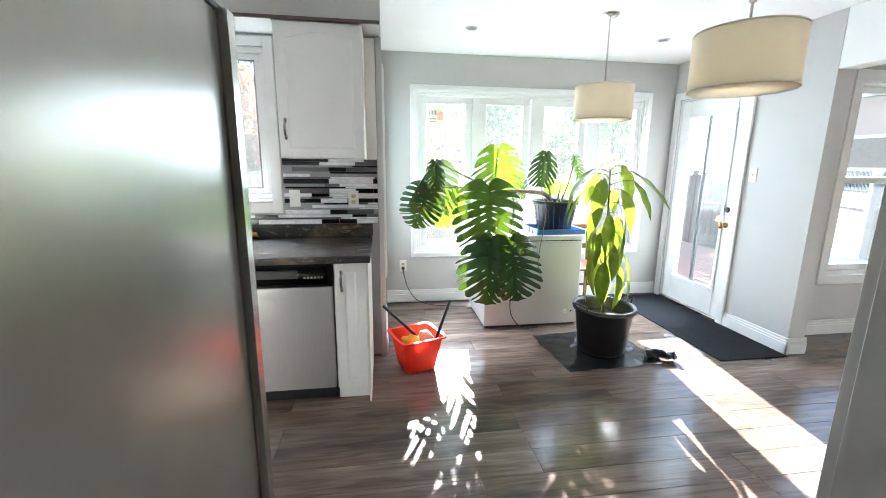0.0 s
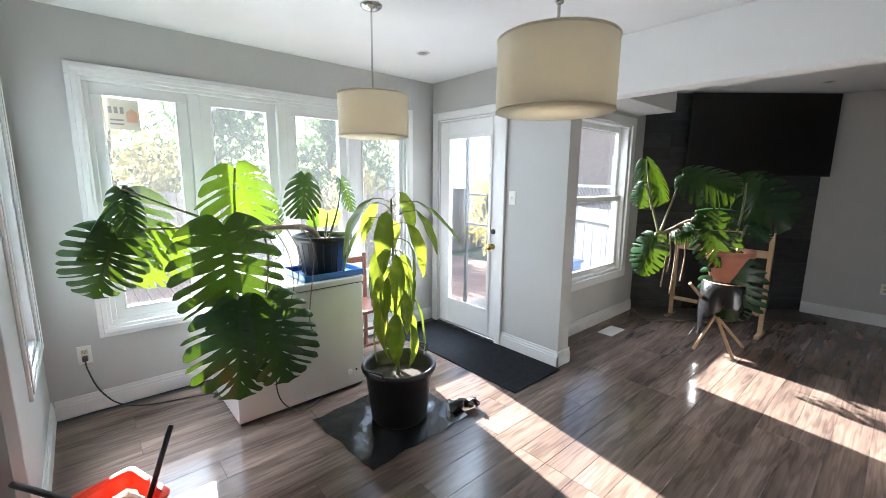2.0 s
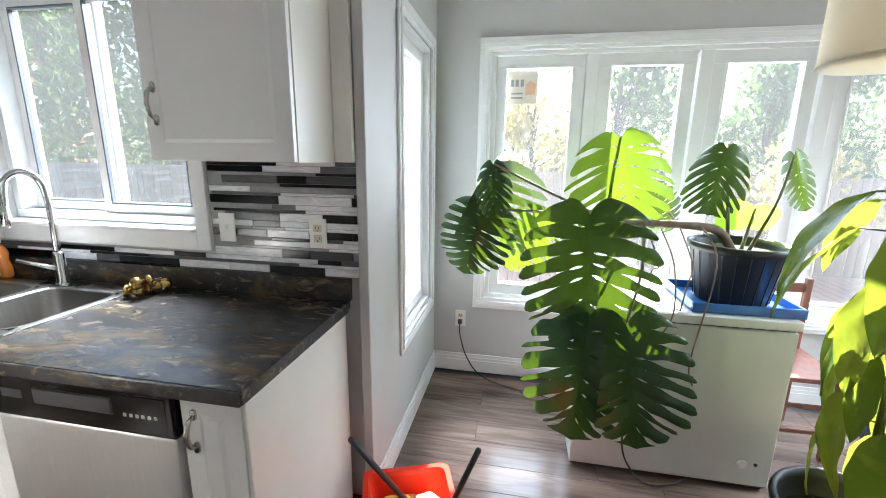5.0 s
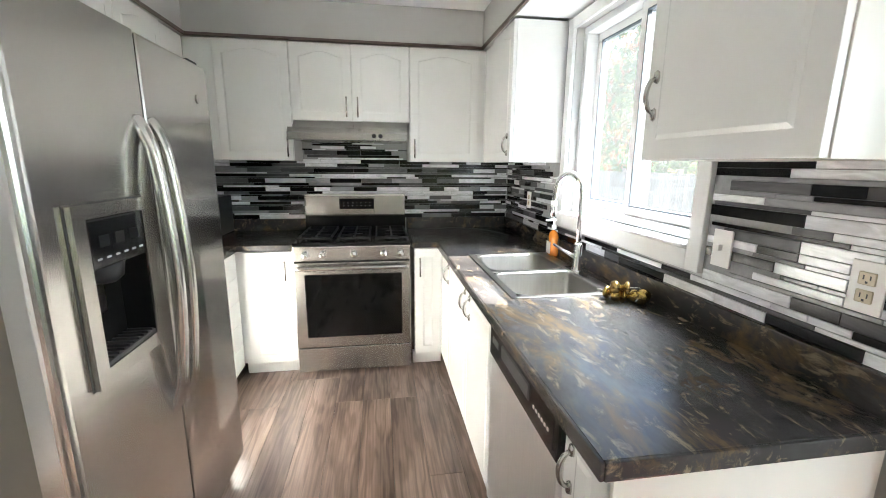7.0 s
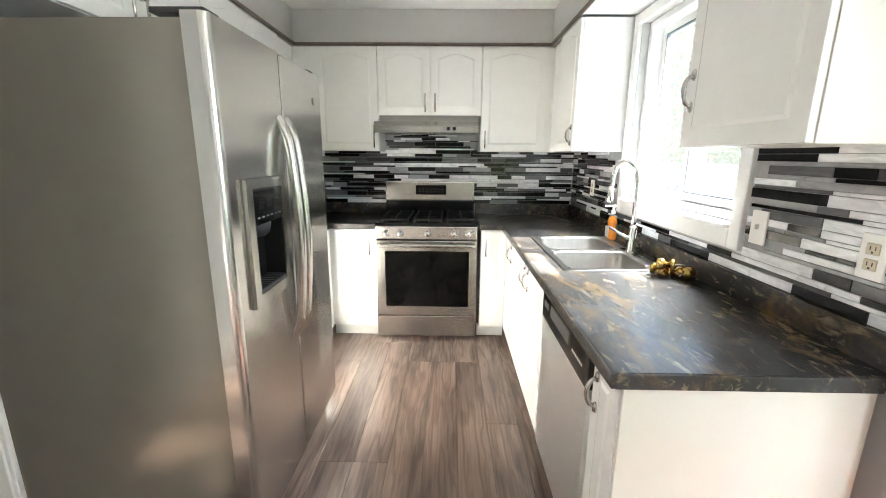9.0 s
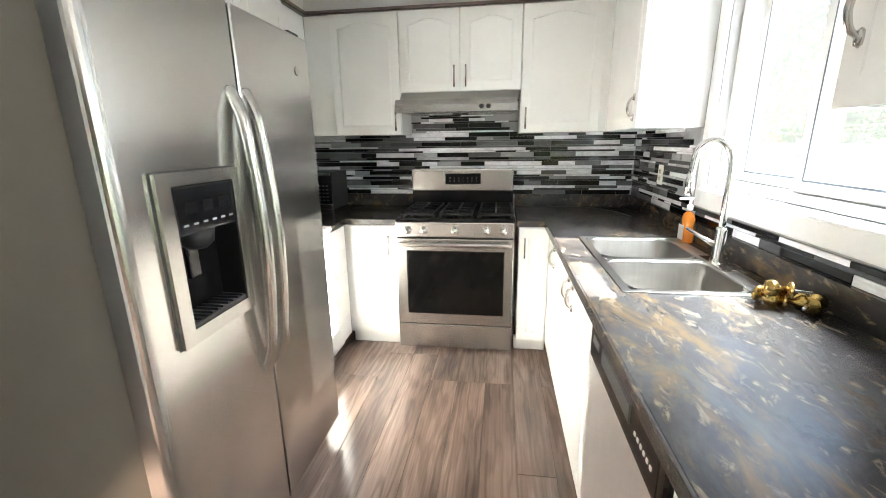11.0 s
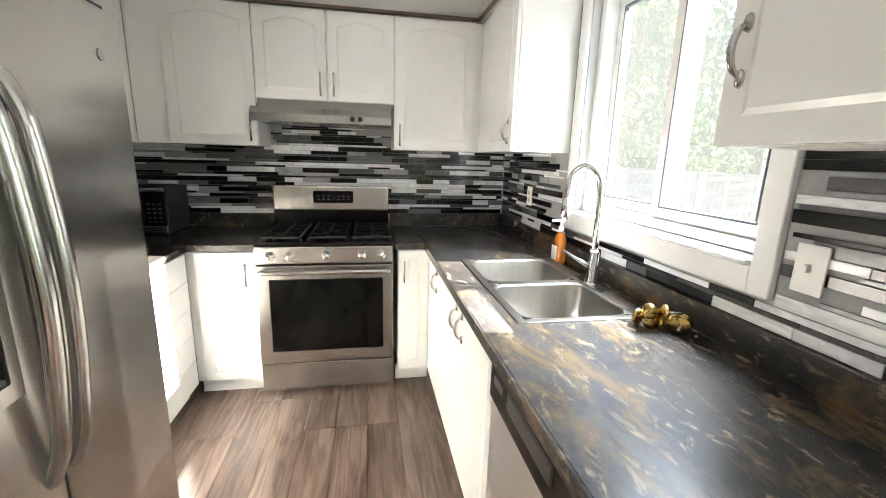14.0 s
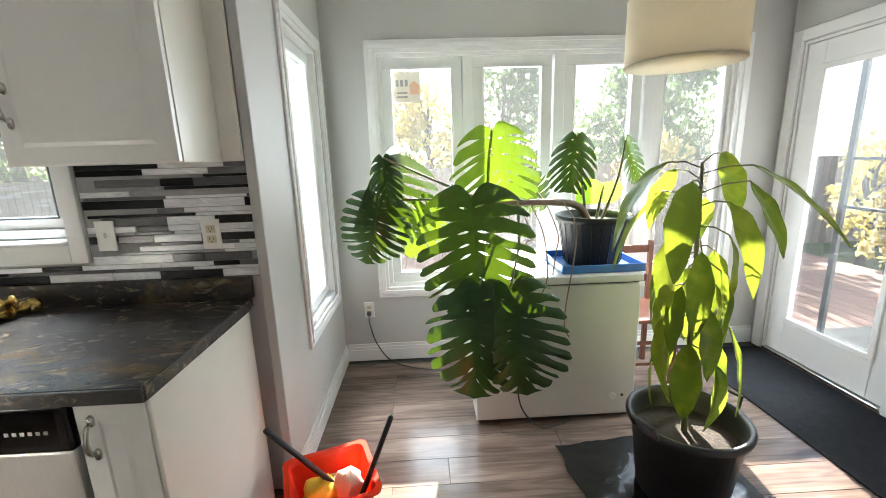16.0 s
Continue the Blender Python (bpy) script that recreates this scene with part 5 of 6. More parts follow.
part("soil", lathe([(0.0, 0.0), (0.08, 0.006), (0.149 * K, -0.002)], (1.66, 3.69, 1.072), 24), SOIL, mp)
part("main_stem", tube(curve([(1.64, 3.69, 1.06), (1.56, 3.66, 1.16), (1.42, 3.6, 1.19), (1.25, 3.55, 1.2), (1.08, 3.52, 1.2), (0.98, 3.5, 1.22)], 6), [0.021 - 0.00025 * k for k in range(31)], 9), ROOT, mp, "thick knobbly brown stem", smooth=True)
for base, mid, end in (((1.05, 3.52, 1.2), (1.06, 3.56, 1.4), (1.08, 3.57, 1.565)), ((1.0, 3.5, 1.21), (0.98, 3.44, 1.25), (0.953, 3.38, 1.262)), ((1.1, 3.52, 1.19), (0.85, 3.53, 1.3), (0.543, 3.53, 1.446)),
                       ((1.08, 3.52, 1.2), (0.8, 3.58, 1.23), (0.508, 3.62, 1.227)), ((1.15, 3.54, 1.2), (1.0, 3.72, 1.2), (0.803, 3.8, 1.16)), ((1.2, 3.52, 1.2), (1.18, 3.4, 1.02), (1.12, 3.301, 0.834)),
                       ((1.1, 3.5, 1.2), (1.04, 3.4, 1.0), (0.98, 3.331, 0.845)), ((1.35, 3.58, 1.2), (1.32, 3.72, 1.27), (1.283, 3.86, 1.288)), ((1.62, 3.69, 1.07), (1.58, 3.69, 1.35), (1.546, 3.68, 1.533)),
                       ((1.68, 3.7, 1.07), (1.72, 3.74, 1.2), (1.75, 3.78, 1.26)), ((1.7, 3.68, 1.07), (1.78, 3.68, 1.3), (1.811, 3.68, 1.502))):
    part("petiole", tube(curve([base, mid, end], 6), [0.0085 - 0.0003 * k for k in range(13)], 7), STEM, mp, smooth=True)
SIDE = (0.3, 1.6, 2.4)
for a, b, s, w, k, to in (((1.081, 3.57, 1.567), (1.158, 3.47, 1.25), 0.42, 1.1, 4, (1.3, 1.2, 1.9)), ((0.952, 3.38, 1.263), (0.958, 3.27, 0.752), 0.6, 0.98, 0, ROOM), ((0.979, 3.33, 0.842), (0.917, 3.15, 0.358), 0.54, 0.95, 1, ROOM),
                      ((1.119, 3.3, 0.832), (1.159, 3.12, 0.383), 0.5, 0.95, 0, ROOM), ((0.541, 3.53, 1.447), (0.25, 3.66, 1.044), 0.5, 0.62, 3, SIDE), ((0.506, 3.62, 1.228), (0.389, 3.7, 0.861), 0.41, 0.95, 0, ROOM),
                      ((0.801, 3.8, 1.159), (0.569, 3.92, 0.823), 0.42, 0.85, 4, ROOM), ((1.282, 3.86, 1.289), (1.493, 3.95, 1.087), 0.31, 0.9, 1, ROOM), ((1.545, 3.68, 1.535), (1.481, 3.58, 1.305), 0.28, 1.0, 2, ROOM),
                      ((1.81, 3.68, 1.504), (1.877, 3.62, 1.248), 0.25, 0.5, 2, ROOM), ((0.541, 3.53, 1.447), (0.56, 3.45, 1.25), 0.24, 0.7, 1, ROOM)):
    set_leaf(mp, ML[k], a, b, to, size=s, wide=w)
LIGHTLEAF = lance_leaf("leaf", 0.8, 0.15, YOUNG, 3)
for a, b in (((1.74, 3.78, 1.27), (1.6, 3.8, 1.17)), ((1.75, 3.79, 1.27), (1.86, 3.82, 1.15))):
    set_leaf(mp, LIGHTLEAF, a, b, ROOM, wide=1.1)
for x, y, z, e in ((1.36, 3.46, 0.84, 0.02), (1.28, 3.43, 0.72, 0.05), (1.45, 3.45, 0.5, -0.02), (1.22, 3.42, 0.9, 0.0)):
    part("aerial_root", tube(curve([(x, 3.57, 1.19), (x + 0.03, y, 1.05), (x + e, y - 0.01, z + 0.12), (x + 0.01, y, z)], 6), 0.0035, 5), ROOT, mp, smooth=True)

# ---- avocado plant in a large pot, plastic sheet ----
av = thing("avocado_plant", (1.79, 2.95, 0.006), "tall drooping avocado plant in a large black pot", "potted plant")
part("pot", lathe([(0.0, 0.0), (0.165, 0.0), (0.175, 0.012), (0.212, 0.325), (0.232, 0.33), (0.236, 0.345), (0.23, 0.362), (0.216, 0.362), (0.208, 0.33), (0.2, 0.25)], (1.79, 2.95, 0.008), 40), BLACKM, av, "large black plastic pot", smooth=True)
part("soil", lathe([(0.0, 0.01), (0.1, 0.016), (0.203, 0.0)], (1.79, 2.95, 0.27), 24), SOIL, av)
for s in (0.35, 3.5):
    c, d = Vector((1.79 + 0.235 * math.cos(s), 2.95 + 0.235 * math.sin(s), 0.36)), Vector((-math.sin(s), math.cos(s), 0))
    o = Vector((math.cos(s), math.sin(s), 0))
    part("handle", tube([c - d * 0.055, c - d * 0.055 + o * 0.02 + Vector((0, 0, 0.045)), c + d * 0.055 + o * 0.02 + Vector((0, 0, 0.045)), c + d * 0.055], 0.008, 8), BLACKM, av)
part("trunk", tube(curve([(1.79, 2.96, 0.27), (1.77, 2.95, 0.6), (1.75, 2.94, 1.0), (1.73, 2.93, 1.39)], 5), [0.013 - 0.0005 * k for k in range(16)], 8), STEM, av, smooth=True)
LL = [lance_leaf("leaf", 0.29, 0.3, AVOCADO, 1), lance_leaf("leaf", 0.34, 0.45, AVOCADO, 5), lance_leaf("leaf", 0.26, 0.2, AVOCADO, 9)]
rv = random.Random(6)
for k in range(30):
    t = k / 29
    a = 2.4 * k + 0.6
    z = 1.39 - 0.74 * t ** 1.1
    reach = (0.32 if t < 0.3 else 0.19) * rv.uniform(0.75, 1.25)
    L = rv.uniform(0.28, 0.37) if t < 0.3 else rv.uniform(0.26, 0.36)
    base = Vector((1.73 + 0.05 * t, 2.93 + 0.02 * t, z))
    mid = base + Vector((math.cos(a), math.sin(a), 0.2 if t < 0.3 else -0.3)) * reach * 0.5
    fall = rv.uniform(0.3, 1.0) if t < 0.3 else 2.2
    tip = mid + Vector((math.cos(a) * 0.8, math.sin(a) * 0.8, -fall)).normalized() * L
    lf = set_leaf(av, LL[k % 3], mid, tip, mid + Vector((math.cos(a), math.sin(a), 0.6)), wide=rv.uniform(0.85, 1.15))
    part("petiole", tube([base, (base + mid) / 2 + Vector((0, 0, 0.012)), mid], 0.003, 5), STEM, av, smooth=True)

sh = bmesh.new()
n = 36
corners = [Vector((1.34, 3.26, 0)), Vector((1.385, 2.62, 0)), Vector((2.12, 2.66, 0)), Vector((2.1, 3.32, 0))]
grid = [[None] * (n + 1) for _ in range(n + 1)]
for i in range(n + 1):
    for j in range(n + 1):
        u, v = i / n, j / n
        p = (corners[0] * (1 - u) + corners[3] * u) * (1 - v) + (corners[1] * (1 - u) + corners[2] * u) * v
        w = noise.noise(Vector((p.x * 9, p.y * 9, 2))) * 0.5 + abs(noise.noise(Vector((p.x * 17, p.y * 11, 5)))) * 0.6
        lift = 0.004 + max(0, w) * (0.012 + 0.045 * max(0, u - 0.72) / 0.28)
        p += Vector((noise.noise(Vector((v * 5, 1, u * 3))) * 0.02, noise.noise(Vector((u * 5, v * 2, 7))) * 0.02, 0))
        grid[i][j] = sh.verts.new((p.x, p.y, lift))
for i in range(n):
    for j in range(n):
        sh.faces.new((grid[i][j], grid[i][j + 1], grid[i + 1][j + 1], grid[i + 1][j]))
ps = solo("plastic_sheet", sh, TARP, "crumpled black plastic sheet under the large pot", "plastic sheet", smooth=True)
kn = tube(curve([(2.06, 2.78, 0.03), (2.14, 2.74, 0.045), (2.2, 2.71, 0.04), (2.25, 2.69, 0.05)], 4), [0.05, 0.045, 0.04, 0.034, 0.03, 0.028, 0.026, 0.028, 0.03, 0.034, 0.038, 0.03, 0.012], 12)
for v in kn.verts:
    v.co += Vector((noise.noise(v.co * 30), noise.noise(v.co * 31 + Vector((5, 0, 0))), noise.noise(v.co * 29 + Vector((0, 7, 0))))) * 0.02
    v.co.z = max(v.co.z, 0.006)
part("twisted_corner", kn, TARP, ps, "gathered end of the sheet")

# ---- door mat ----
solo("door_mat", boxes([(2.575, 3.148, 2.636, 4.19, 0.001, 0.009)], 0.003), RUG, "long charcoal mat in front of the garden door", "mat")

# ---- red bin with cloths and sticks ----
bk = thing("bucket", (0.33, 2.86, 0), "red plastic bucket with cloths and two black sticks", "bucket")


def rect_ring(bm, cx, cy, hx, hy, z, turn, r):
    ring = []
    for sx, sy, a0 in ((1, 1, 0), (-1, 1, 90), (-1, -1, 180), (1, -1, 270)):
        for k in range(5):
            a = radians(a0 + 22.5 * k)
            x, y = sx * (hx - r) + r * math.cos(a), sy * (hy - r) + r * math.sin(a)
            ring.append(bm.verts.new((cx + x * math.cos(turn) - y * math.sin(turn), cy + x * math.sin(turn) + y * math.cos(turn), z)))
    return ring


bb = bmesh.new()
T = 0.35
rings = [rect_ring(bb, 0.33, 2.86, *p, T, 0.03) for p in ((0.1, 0.1, 0.002), (0.108, 0.108, 0.01), (0.148, 0.138, 0.235), (0.168, 0.158, 0.24), (0.17, 0.16, 0.252), (0.15, 0.14, 0.252), (0.143, 0.133, 0.235), (0.103, 0.103, 0.016))]
bb.faces.new(rings[0][::-1])
for a, b in zip(rings, rings[1:]):
    for k in range(len(a)):
        bb.faces.new((a[k], a[(k + 1) % len(a)], b[(k + 1) % len(b)], b[k]))
bb.faces.new(rings[-1])
part("tub", bb, RED, bk, smooth=False)


def lump(c, s, seed):
    bm = bmesh.new()
    bmesh.ops.create_icosphere(bm, subdivisions=3, radius=1)
    for v in bm.verts:
        d = 1 + 0.35 * noise.noise(v.co * 1.6 + Vector((seed, 0, 0)))
        v.co = Vector((c[0] + v.co.x * s[0] * d, c[1] + v.co.y * s[1] * d, c[2] + v.co.z * s[2] * d))
    return bm


solo("cloth", lump((0.29, 2.84, 0.19), (0.075, 0.07, 0.05), 3), YELLOW, "crumpled yellow cloth in the red bucket", "cloth", smooth=True)
solo("sponge", lump((0.39, 2.87, 0.2), (0.06, 0.055, 0.06), 8), PEACH, "peach coloured sponge in the red bucket", "sponge", smooth=True)
solo("rag", lump((0.33, 2.91, 0.15), (0.09, 0.05, 0.05), 14), PINE, "brown rag in the red bucket", "rag", smooth=True)
for p, q in (((0.4, 2.85, 0.16), (0.1, 2.87, 0.46)), ((0.43, 2.8, 0.14), (0.575, 2.9, 0.47))):
    a, b = Vector(p), Vector(q)
    solo("stick", tube([a, b - (b - a) * 0.02, b], [0.011, 0.011, 0.008], 10), BLACKM, "black plastic stick standing in the red bucket", "stick", group="sticks in the bucket", smooth=True)

# ---- freezer cord, folding stool behind, floor vent, window sticker ----
pc = thing("power_cord", (0.32, 4.25, 0.36), "dark power cord plugged into the wall outlet", "power cord")
part("cable", tube(curve([(0.307, 4.255, 0.365), (0.315, 4.22, 0.3), (0.36, 4.2, 0.16), (0.45, 4.17, 0.05), (0.6, 4.12, 0.012), (0.85, 4.05, 0.01), (0.99, 4.0, 0.01)], 7), 0.0045, 7), CORD, pc, smooth=True)
part("plug", boxes([(0.293, 0.321, 4.25, 4.278, 0.355, 0.385)], 0.005, 2), CORD, pc, "dark moulded plug")
solo("freezer_cable", tube(curve([(1.2, 3.44, 0.36), (1.19, 3.42, 0.2), (1.22, 3.4, 0.1), (1.3, 3.38, 0.03), (1.42, 3.42, 0.012), (1.5, 3.47, 0.012)], 7), 0.0045, 7), CORD, "dark cable hanging in front of the freezer", "cable", smooth=True)
vt = thing("floor_vent", (4.3, 2.787, 0.001), "white metal floor vent", "floor vent")
part("frame", boxes([(4.16, 4.44, 2.715, 2.73, 0.001, 0.007), (4.16, 4.44, 2.845, 2.86, 0.001, 0.007), (4.16, 4.175, 2.73, 2.845, 0.001, 0.007), (4.425, 4.44, 2.73, 2.845, 0.001, 0.007)]), TRIM, vt)
for k in range(12):
    part("slat", boxes([(4.18 + k * 0.0205, 4.192 + k * 0.0205, 2.73, 2.845, 0.001, 0.006)]), TRIM, vt)
stk = thing("window_sticker", (0.65, 4.34, 1.83), "pale manufacturer sticker on the window pane", "sticker")
part("sheet", boxes([(0.56, 0.735, 4.341, 4.3425, 1.8, 1.99)]), LABEL, stk)
part("house_mark", moved(slab([(0.0, 0.0), (0.06, 0.0), (0.06, 0.06), (0.03, 0.085), (0.0, 0.06)], 0.0008), Matrix.Translation((0.665, 4.3405, 1.85))), PEACH, stk, "peach house-shaped mark")
for k in range(3):
    part("mark", boxes([(0.575 + k * 0.03, 0.594 + k * 0.03, 4.34, 4.3408, 1.9, 1.94)]), GROUT, stk, "grey bars")
for k in range(2):
    part("line", boxes([(0.58, 0.65, 4.34, 4.3408, 1.83 + k * 0.025, 1.84 + k * 0.025)]), GROUT, stk)
# ---- living room: screen, plant on a stool, wooden frame ----
tv = thing("television", (5.9, 2.3, 1.6), "large black flat television on the chimney wall, switched off", "television")
part("panel", moved(boxes([(0.44, 2.01, -0.115, -0.075, 1.57, 2.442)], 0.004), DIAG), BLACKM, tv)
part("screen", moved(boxes([(0.452, 1.998, -0.118, -0.1145, 1.585, 2.43)]), DIAG), SCREEN, tv, "glossy dark screen")
part("bracket", moved(boxes([(1.0, 1.45, -0.076, 0.0, 1.8, 2.2)]), DIAG), BLACKM, tv)

st = thing("plant_stand", (4.62, 1.93, 0), "pale wooden tripod plant stand draped with black plastic", "plant stand")
knot = Vector((4.6, 1.98, 0.32))
for q in ((4.438, 2.083, 0.0), (4.467, 1.784, 0.0), (4.836, 1.795, 0.0)):
    q = Vector(q)
    part("leg", tube([q, q + (knot - q) * 0.5, knot + (knot - q) * 0.92], 0.014, 8), PINE, st)
part("seat", lathe([(0.0, 0), (0.17, 0.0), (0.175, 0.012), (0.17, 0.025), (0.0, 0.025)], (4.62, 1.94, 0.612), 24), PINE, st)
dr = bmesh.new()
seg, rows = 40, []
for r, z in ((0.0, 0.641), (0.14, 0.642), (0.18, 0.63), (0.188, 0.57), (0.19, 0.5), (0.19, 0.43), (0.185, 0.38)):
    ring = []
    for k in range(seg):
        a = 2 * math.pi * k / seg
        low = max(0.0, 0.63 - z)
        w = 1 + (0.3 * math.sin(5 * a + 1) + 0.14 * math.sin(11 * a)) * low * 2.2
        drop = low * (0.25 * math.sin(3 * a) + (0.75 if 1.2 < a < 2.6 else 0.0))
        ring.append(dr.verts.new((4.62 + r * w * math.cos(a), 1.94 + r * w * math.sin(a), z - drop)))
    rows.append(ring)
for a, b in zip(rows, rows[1:]):
    for k in range(seg):
        dr.faces.new((a[k], a[(k + 1) % seg], b[(k + 1) % seg], b[k]))
bmesh.ops.remove_doubles(dr, verts=dr.verts, dist=0.0005)
solo("plastic_cover", dr, TARP, "black plastic bag draped over the plant stand", "plastic bag", smooth=True)

m2 = thing("monstera_plant", (4.62, 1.94, 0.645), "tall monstera in a terracotta pot with trailing leaves", "potted plant")
part("pot", lathe([(0.0, 0), (0.125, 0), (0.175, 0.225), (0.19, 0.227), (0.192, 0.275), (0.178, 0.275), (0.168, 0.235)], (4.62, 1.94, 0.645), 32), TERRA, m2, "terracotta coloured pot", smooth=True)
part("soil", lathe([(0.0, 0.01), (0.169, 0.0)], (4.62, 1.94, 0.88), 20), SOIL, m2)
part("main_stem", tube(curve([(4.58, 1.97, 0.88), (4.5, 2.08, 1.06), (4.42, 2.2, 1.16), (4.3, 2.33, 1.08), (4.24, 2.42, 1.02)], 6), [0.022 - 0.0003 * k for k in range(25)], 8), ROOT, m2, "thick brown stem", smooth=True)
for base, mid, end in (((4.25, 2.4, 1.03), (4.25, 2.5, 1.35), (4.25, 2.568, 1.697)), ((4.25, 2.4, 1.03), (4.34, 2.36, 1.3), (4.45, 2.32, 1.571)), ((4.25, 2.41, 1.02), (4.2, 2.41, 1.05), (4.152, 2.394, 1.025)),
                       ((4.25, 2.48, 1.25), (4.25, 2.52, 1.4), (4.25, 2.56, 1.48)), ((4.62, 1.95, 0.88), (4.7, 1.99, 1.2), (4.75, 1.982, 1.485)), ((4.46, 2.14, 1.12), (4.42, 2.12, 1.2), (4.4, 2.092, 1.21)),
                       ((4.6, 1.9, 0.88), (4.53, 1.86, 0.95), (4.5, 1.881, 0.83)), ((4.66, 1.9, 0.88), (4.76, 1.88, 1.1), (4.8, 1.862, 1.126)), ((4.5, 2.1, 1.08), (4.52, 2.2, 1.2), (4.5, 2.2, 1.25)),
                       ((4.62, 1.95, 0.88), (4.66, 2.1, 1.25), (4.7, 2.15, 1.45)), ((4.63, 1.93, 0.88), (4.68, 1.9, 1.25), (4.7, 1.9, 1.5)), ((4.38, 2.22, 1.14), (4.34, 2.18, 1.14), (4.3, 2.148, 1.1))):
    part("stem", tube(curve([base, mid, end], 6), [0.012 - 0.0004 * k for k in range(13)], 7), STEM, m2, smooth=True)
VIEW = (0.7, 1.2, 1.5)
HIGH = (2.2, 1.6, 3.4)
for a, b, s, w, k, to in (((4.25, 2.568, 1.699), (4.25, 2.35, 1.411), 0.4, 0.75, 2, HIGH), ((4.25, 2.561, 1.482), (4.25, 2.593, 1.272), 0.24, 0.8, 1, VIEW), ((4.15, 2.393, 1.023), (4.15, 2.494, 0.638), 0.41, 0.75, 1, VIEW),
                          ((4.45, 2.32, 1.573), (4.45, 1.942, 1.489), 0.46, 0.95, 0, HIGH), ((4.75, 1.982, 1.487), (4.75, 1.616, 1.153), 0.54, 0.95, 1, VIEW), ((4.5, 2.2, 1.25), (4.5, 1.955, 1.322), 0.28, 0.75, 2, HIGH),
                          ((4.4, 2.091, 1.209), (4.4, 1.924, 0.798), 0.46, 0.85, 0, VIEW), ((4.3, 2.147, 1.1), (4.3, 2.306, 1.006), 0.22, 0.8, 1, VIEW), ((4.8, 1.861, 1.126), (4.8, 1.73, 1.015), 0.2, 0.9, 1, VIEW),
                          ((4.5, 1.882, 0.829), (4.5, 1.846, 0.316), 0.54, 0.95, 0, VIEW), ((4.7, 2.15, 1.45), (4.75, 1.95, 1.2), 0.38, 1.0, 1, VIEW), ((4.7, 1.9, 1.5), (4.82, 1.75, 1.28), 0.38, 1.0, 0, HIGH)):
    set_leaf(m2, ML[k], a, b, to, size=s, wide=w)
for x, y, z in ((4.33, 2.3, 0.5), (4.28, 2.36, 0.56), (4.38, 2.24, 0.62), (4.3, 2.33, 0.7)):
    part("aerial_root", tube(curve([(x, y, 1.08), (x + 0.015, y - 0.02, 0.85), (x - 0.01, y - 0.01, z)], 6), 0.006, 5), ROOT, m2, smooth=True)
solo("stand_cord", tube(curve([(4.1, 2.2, 0.006), (4.25, 2.12, 0.008), (4.35, 2.2, 0.02), (4.42, 2.14, 0.1), (4.47, 2.1, 0.2)], 6), 0.005, 6), CORD, "dark cord under the plant stand", "cord", smooth=True)

wf = thing("wooden_rack", (5.3, 2.17, 0.0), "light wooden frame rack standing in front of the hearth", "rack")
for y in (1.765, 2.59):
    part("post", boxes([(5.28, 5.315, y - 0.02, y + 0.02, 0.03, 1.03)], 0.004), PINE, wf)
    part("foot", boxes([(5.16, 5.43, y - 0.02, y + 0.02, 0.0, 0.035)], 0.004), PINE, wf)
part("top_rail", boxes([(5.285, 5.31, 1.785, 2.57, 0.995, 1.02)], 0.003), PINE, wf)
part("middle_rail", boxes([(5.283, 5.312, 1.785, 2.57, 0.78, 0.85)], 0.003), PINE, wf)
part("lower_rail", boxes([(5.285, 5.31, 1.785, 2.57, 0.2, 0.24)], 0.003), PINE, wf)
# ---- garden ----
solo("ground", boxes([(-70, 70, 4.6, 160, -0.62, -0.5), (-70, 70, -60, 4.6, -0.62, -0.5)]), LAWN, "green and brown lawn of the back garden", "ground", STRUCT)
deck = thing("deck", (3, 6, -0.2), "reddish weathered wooden deck behind the house", "deck", kind=STRUCT)
board = bmesh.new()
box(board, -0.068, 0.068, -1.9, 1.9, -0.03, 0.0, 0.004)
bme = bpy.data.meshes.new("board")
board.to_mesh(bme)
board.free()
bme.materials.append(DECK)
for i in range(46):
    b = new("board", bme)
    b.parent = deck
    b.location = (-2.6 + i * 0.145 - 0.5, 0.42, 0.06)
part("deck_frame", boxes([(-0.2, 6.6, 4.5, 8.3, -0.5, -0.2)]), DECK, deck)


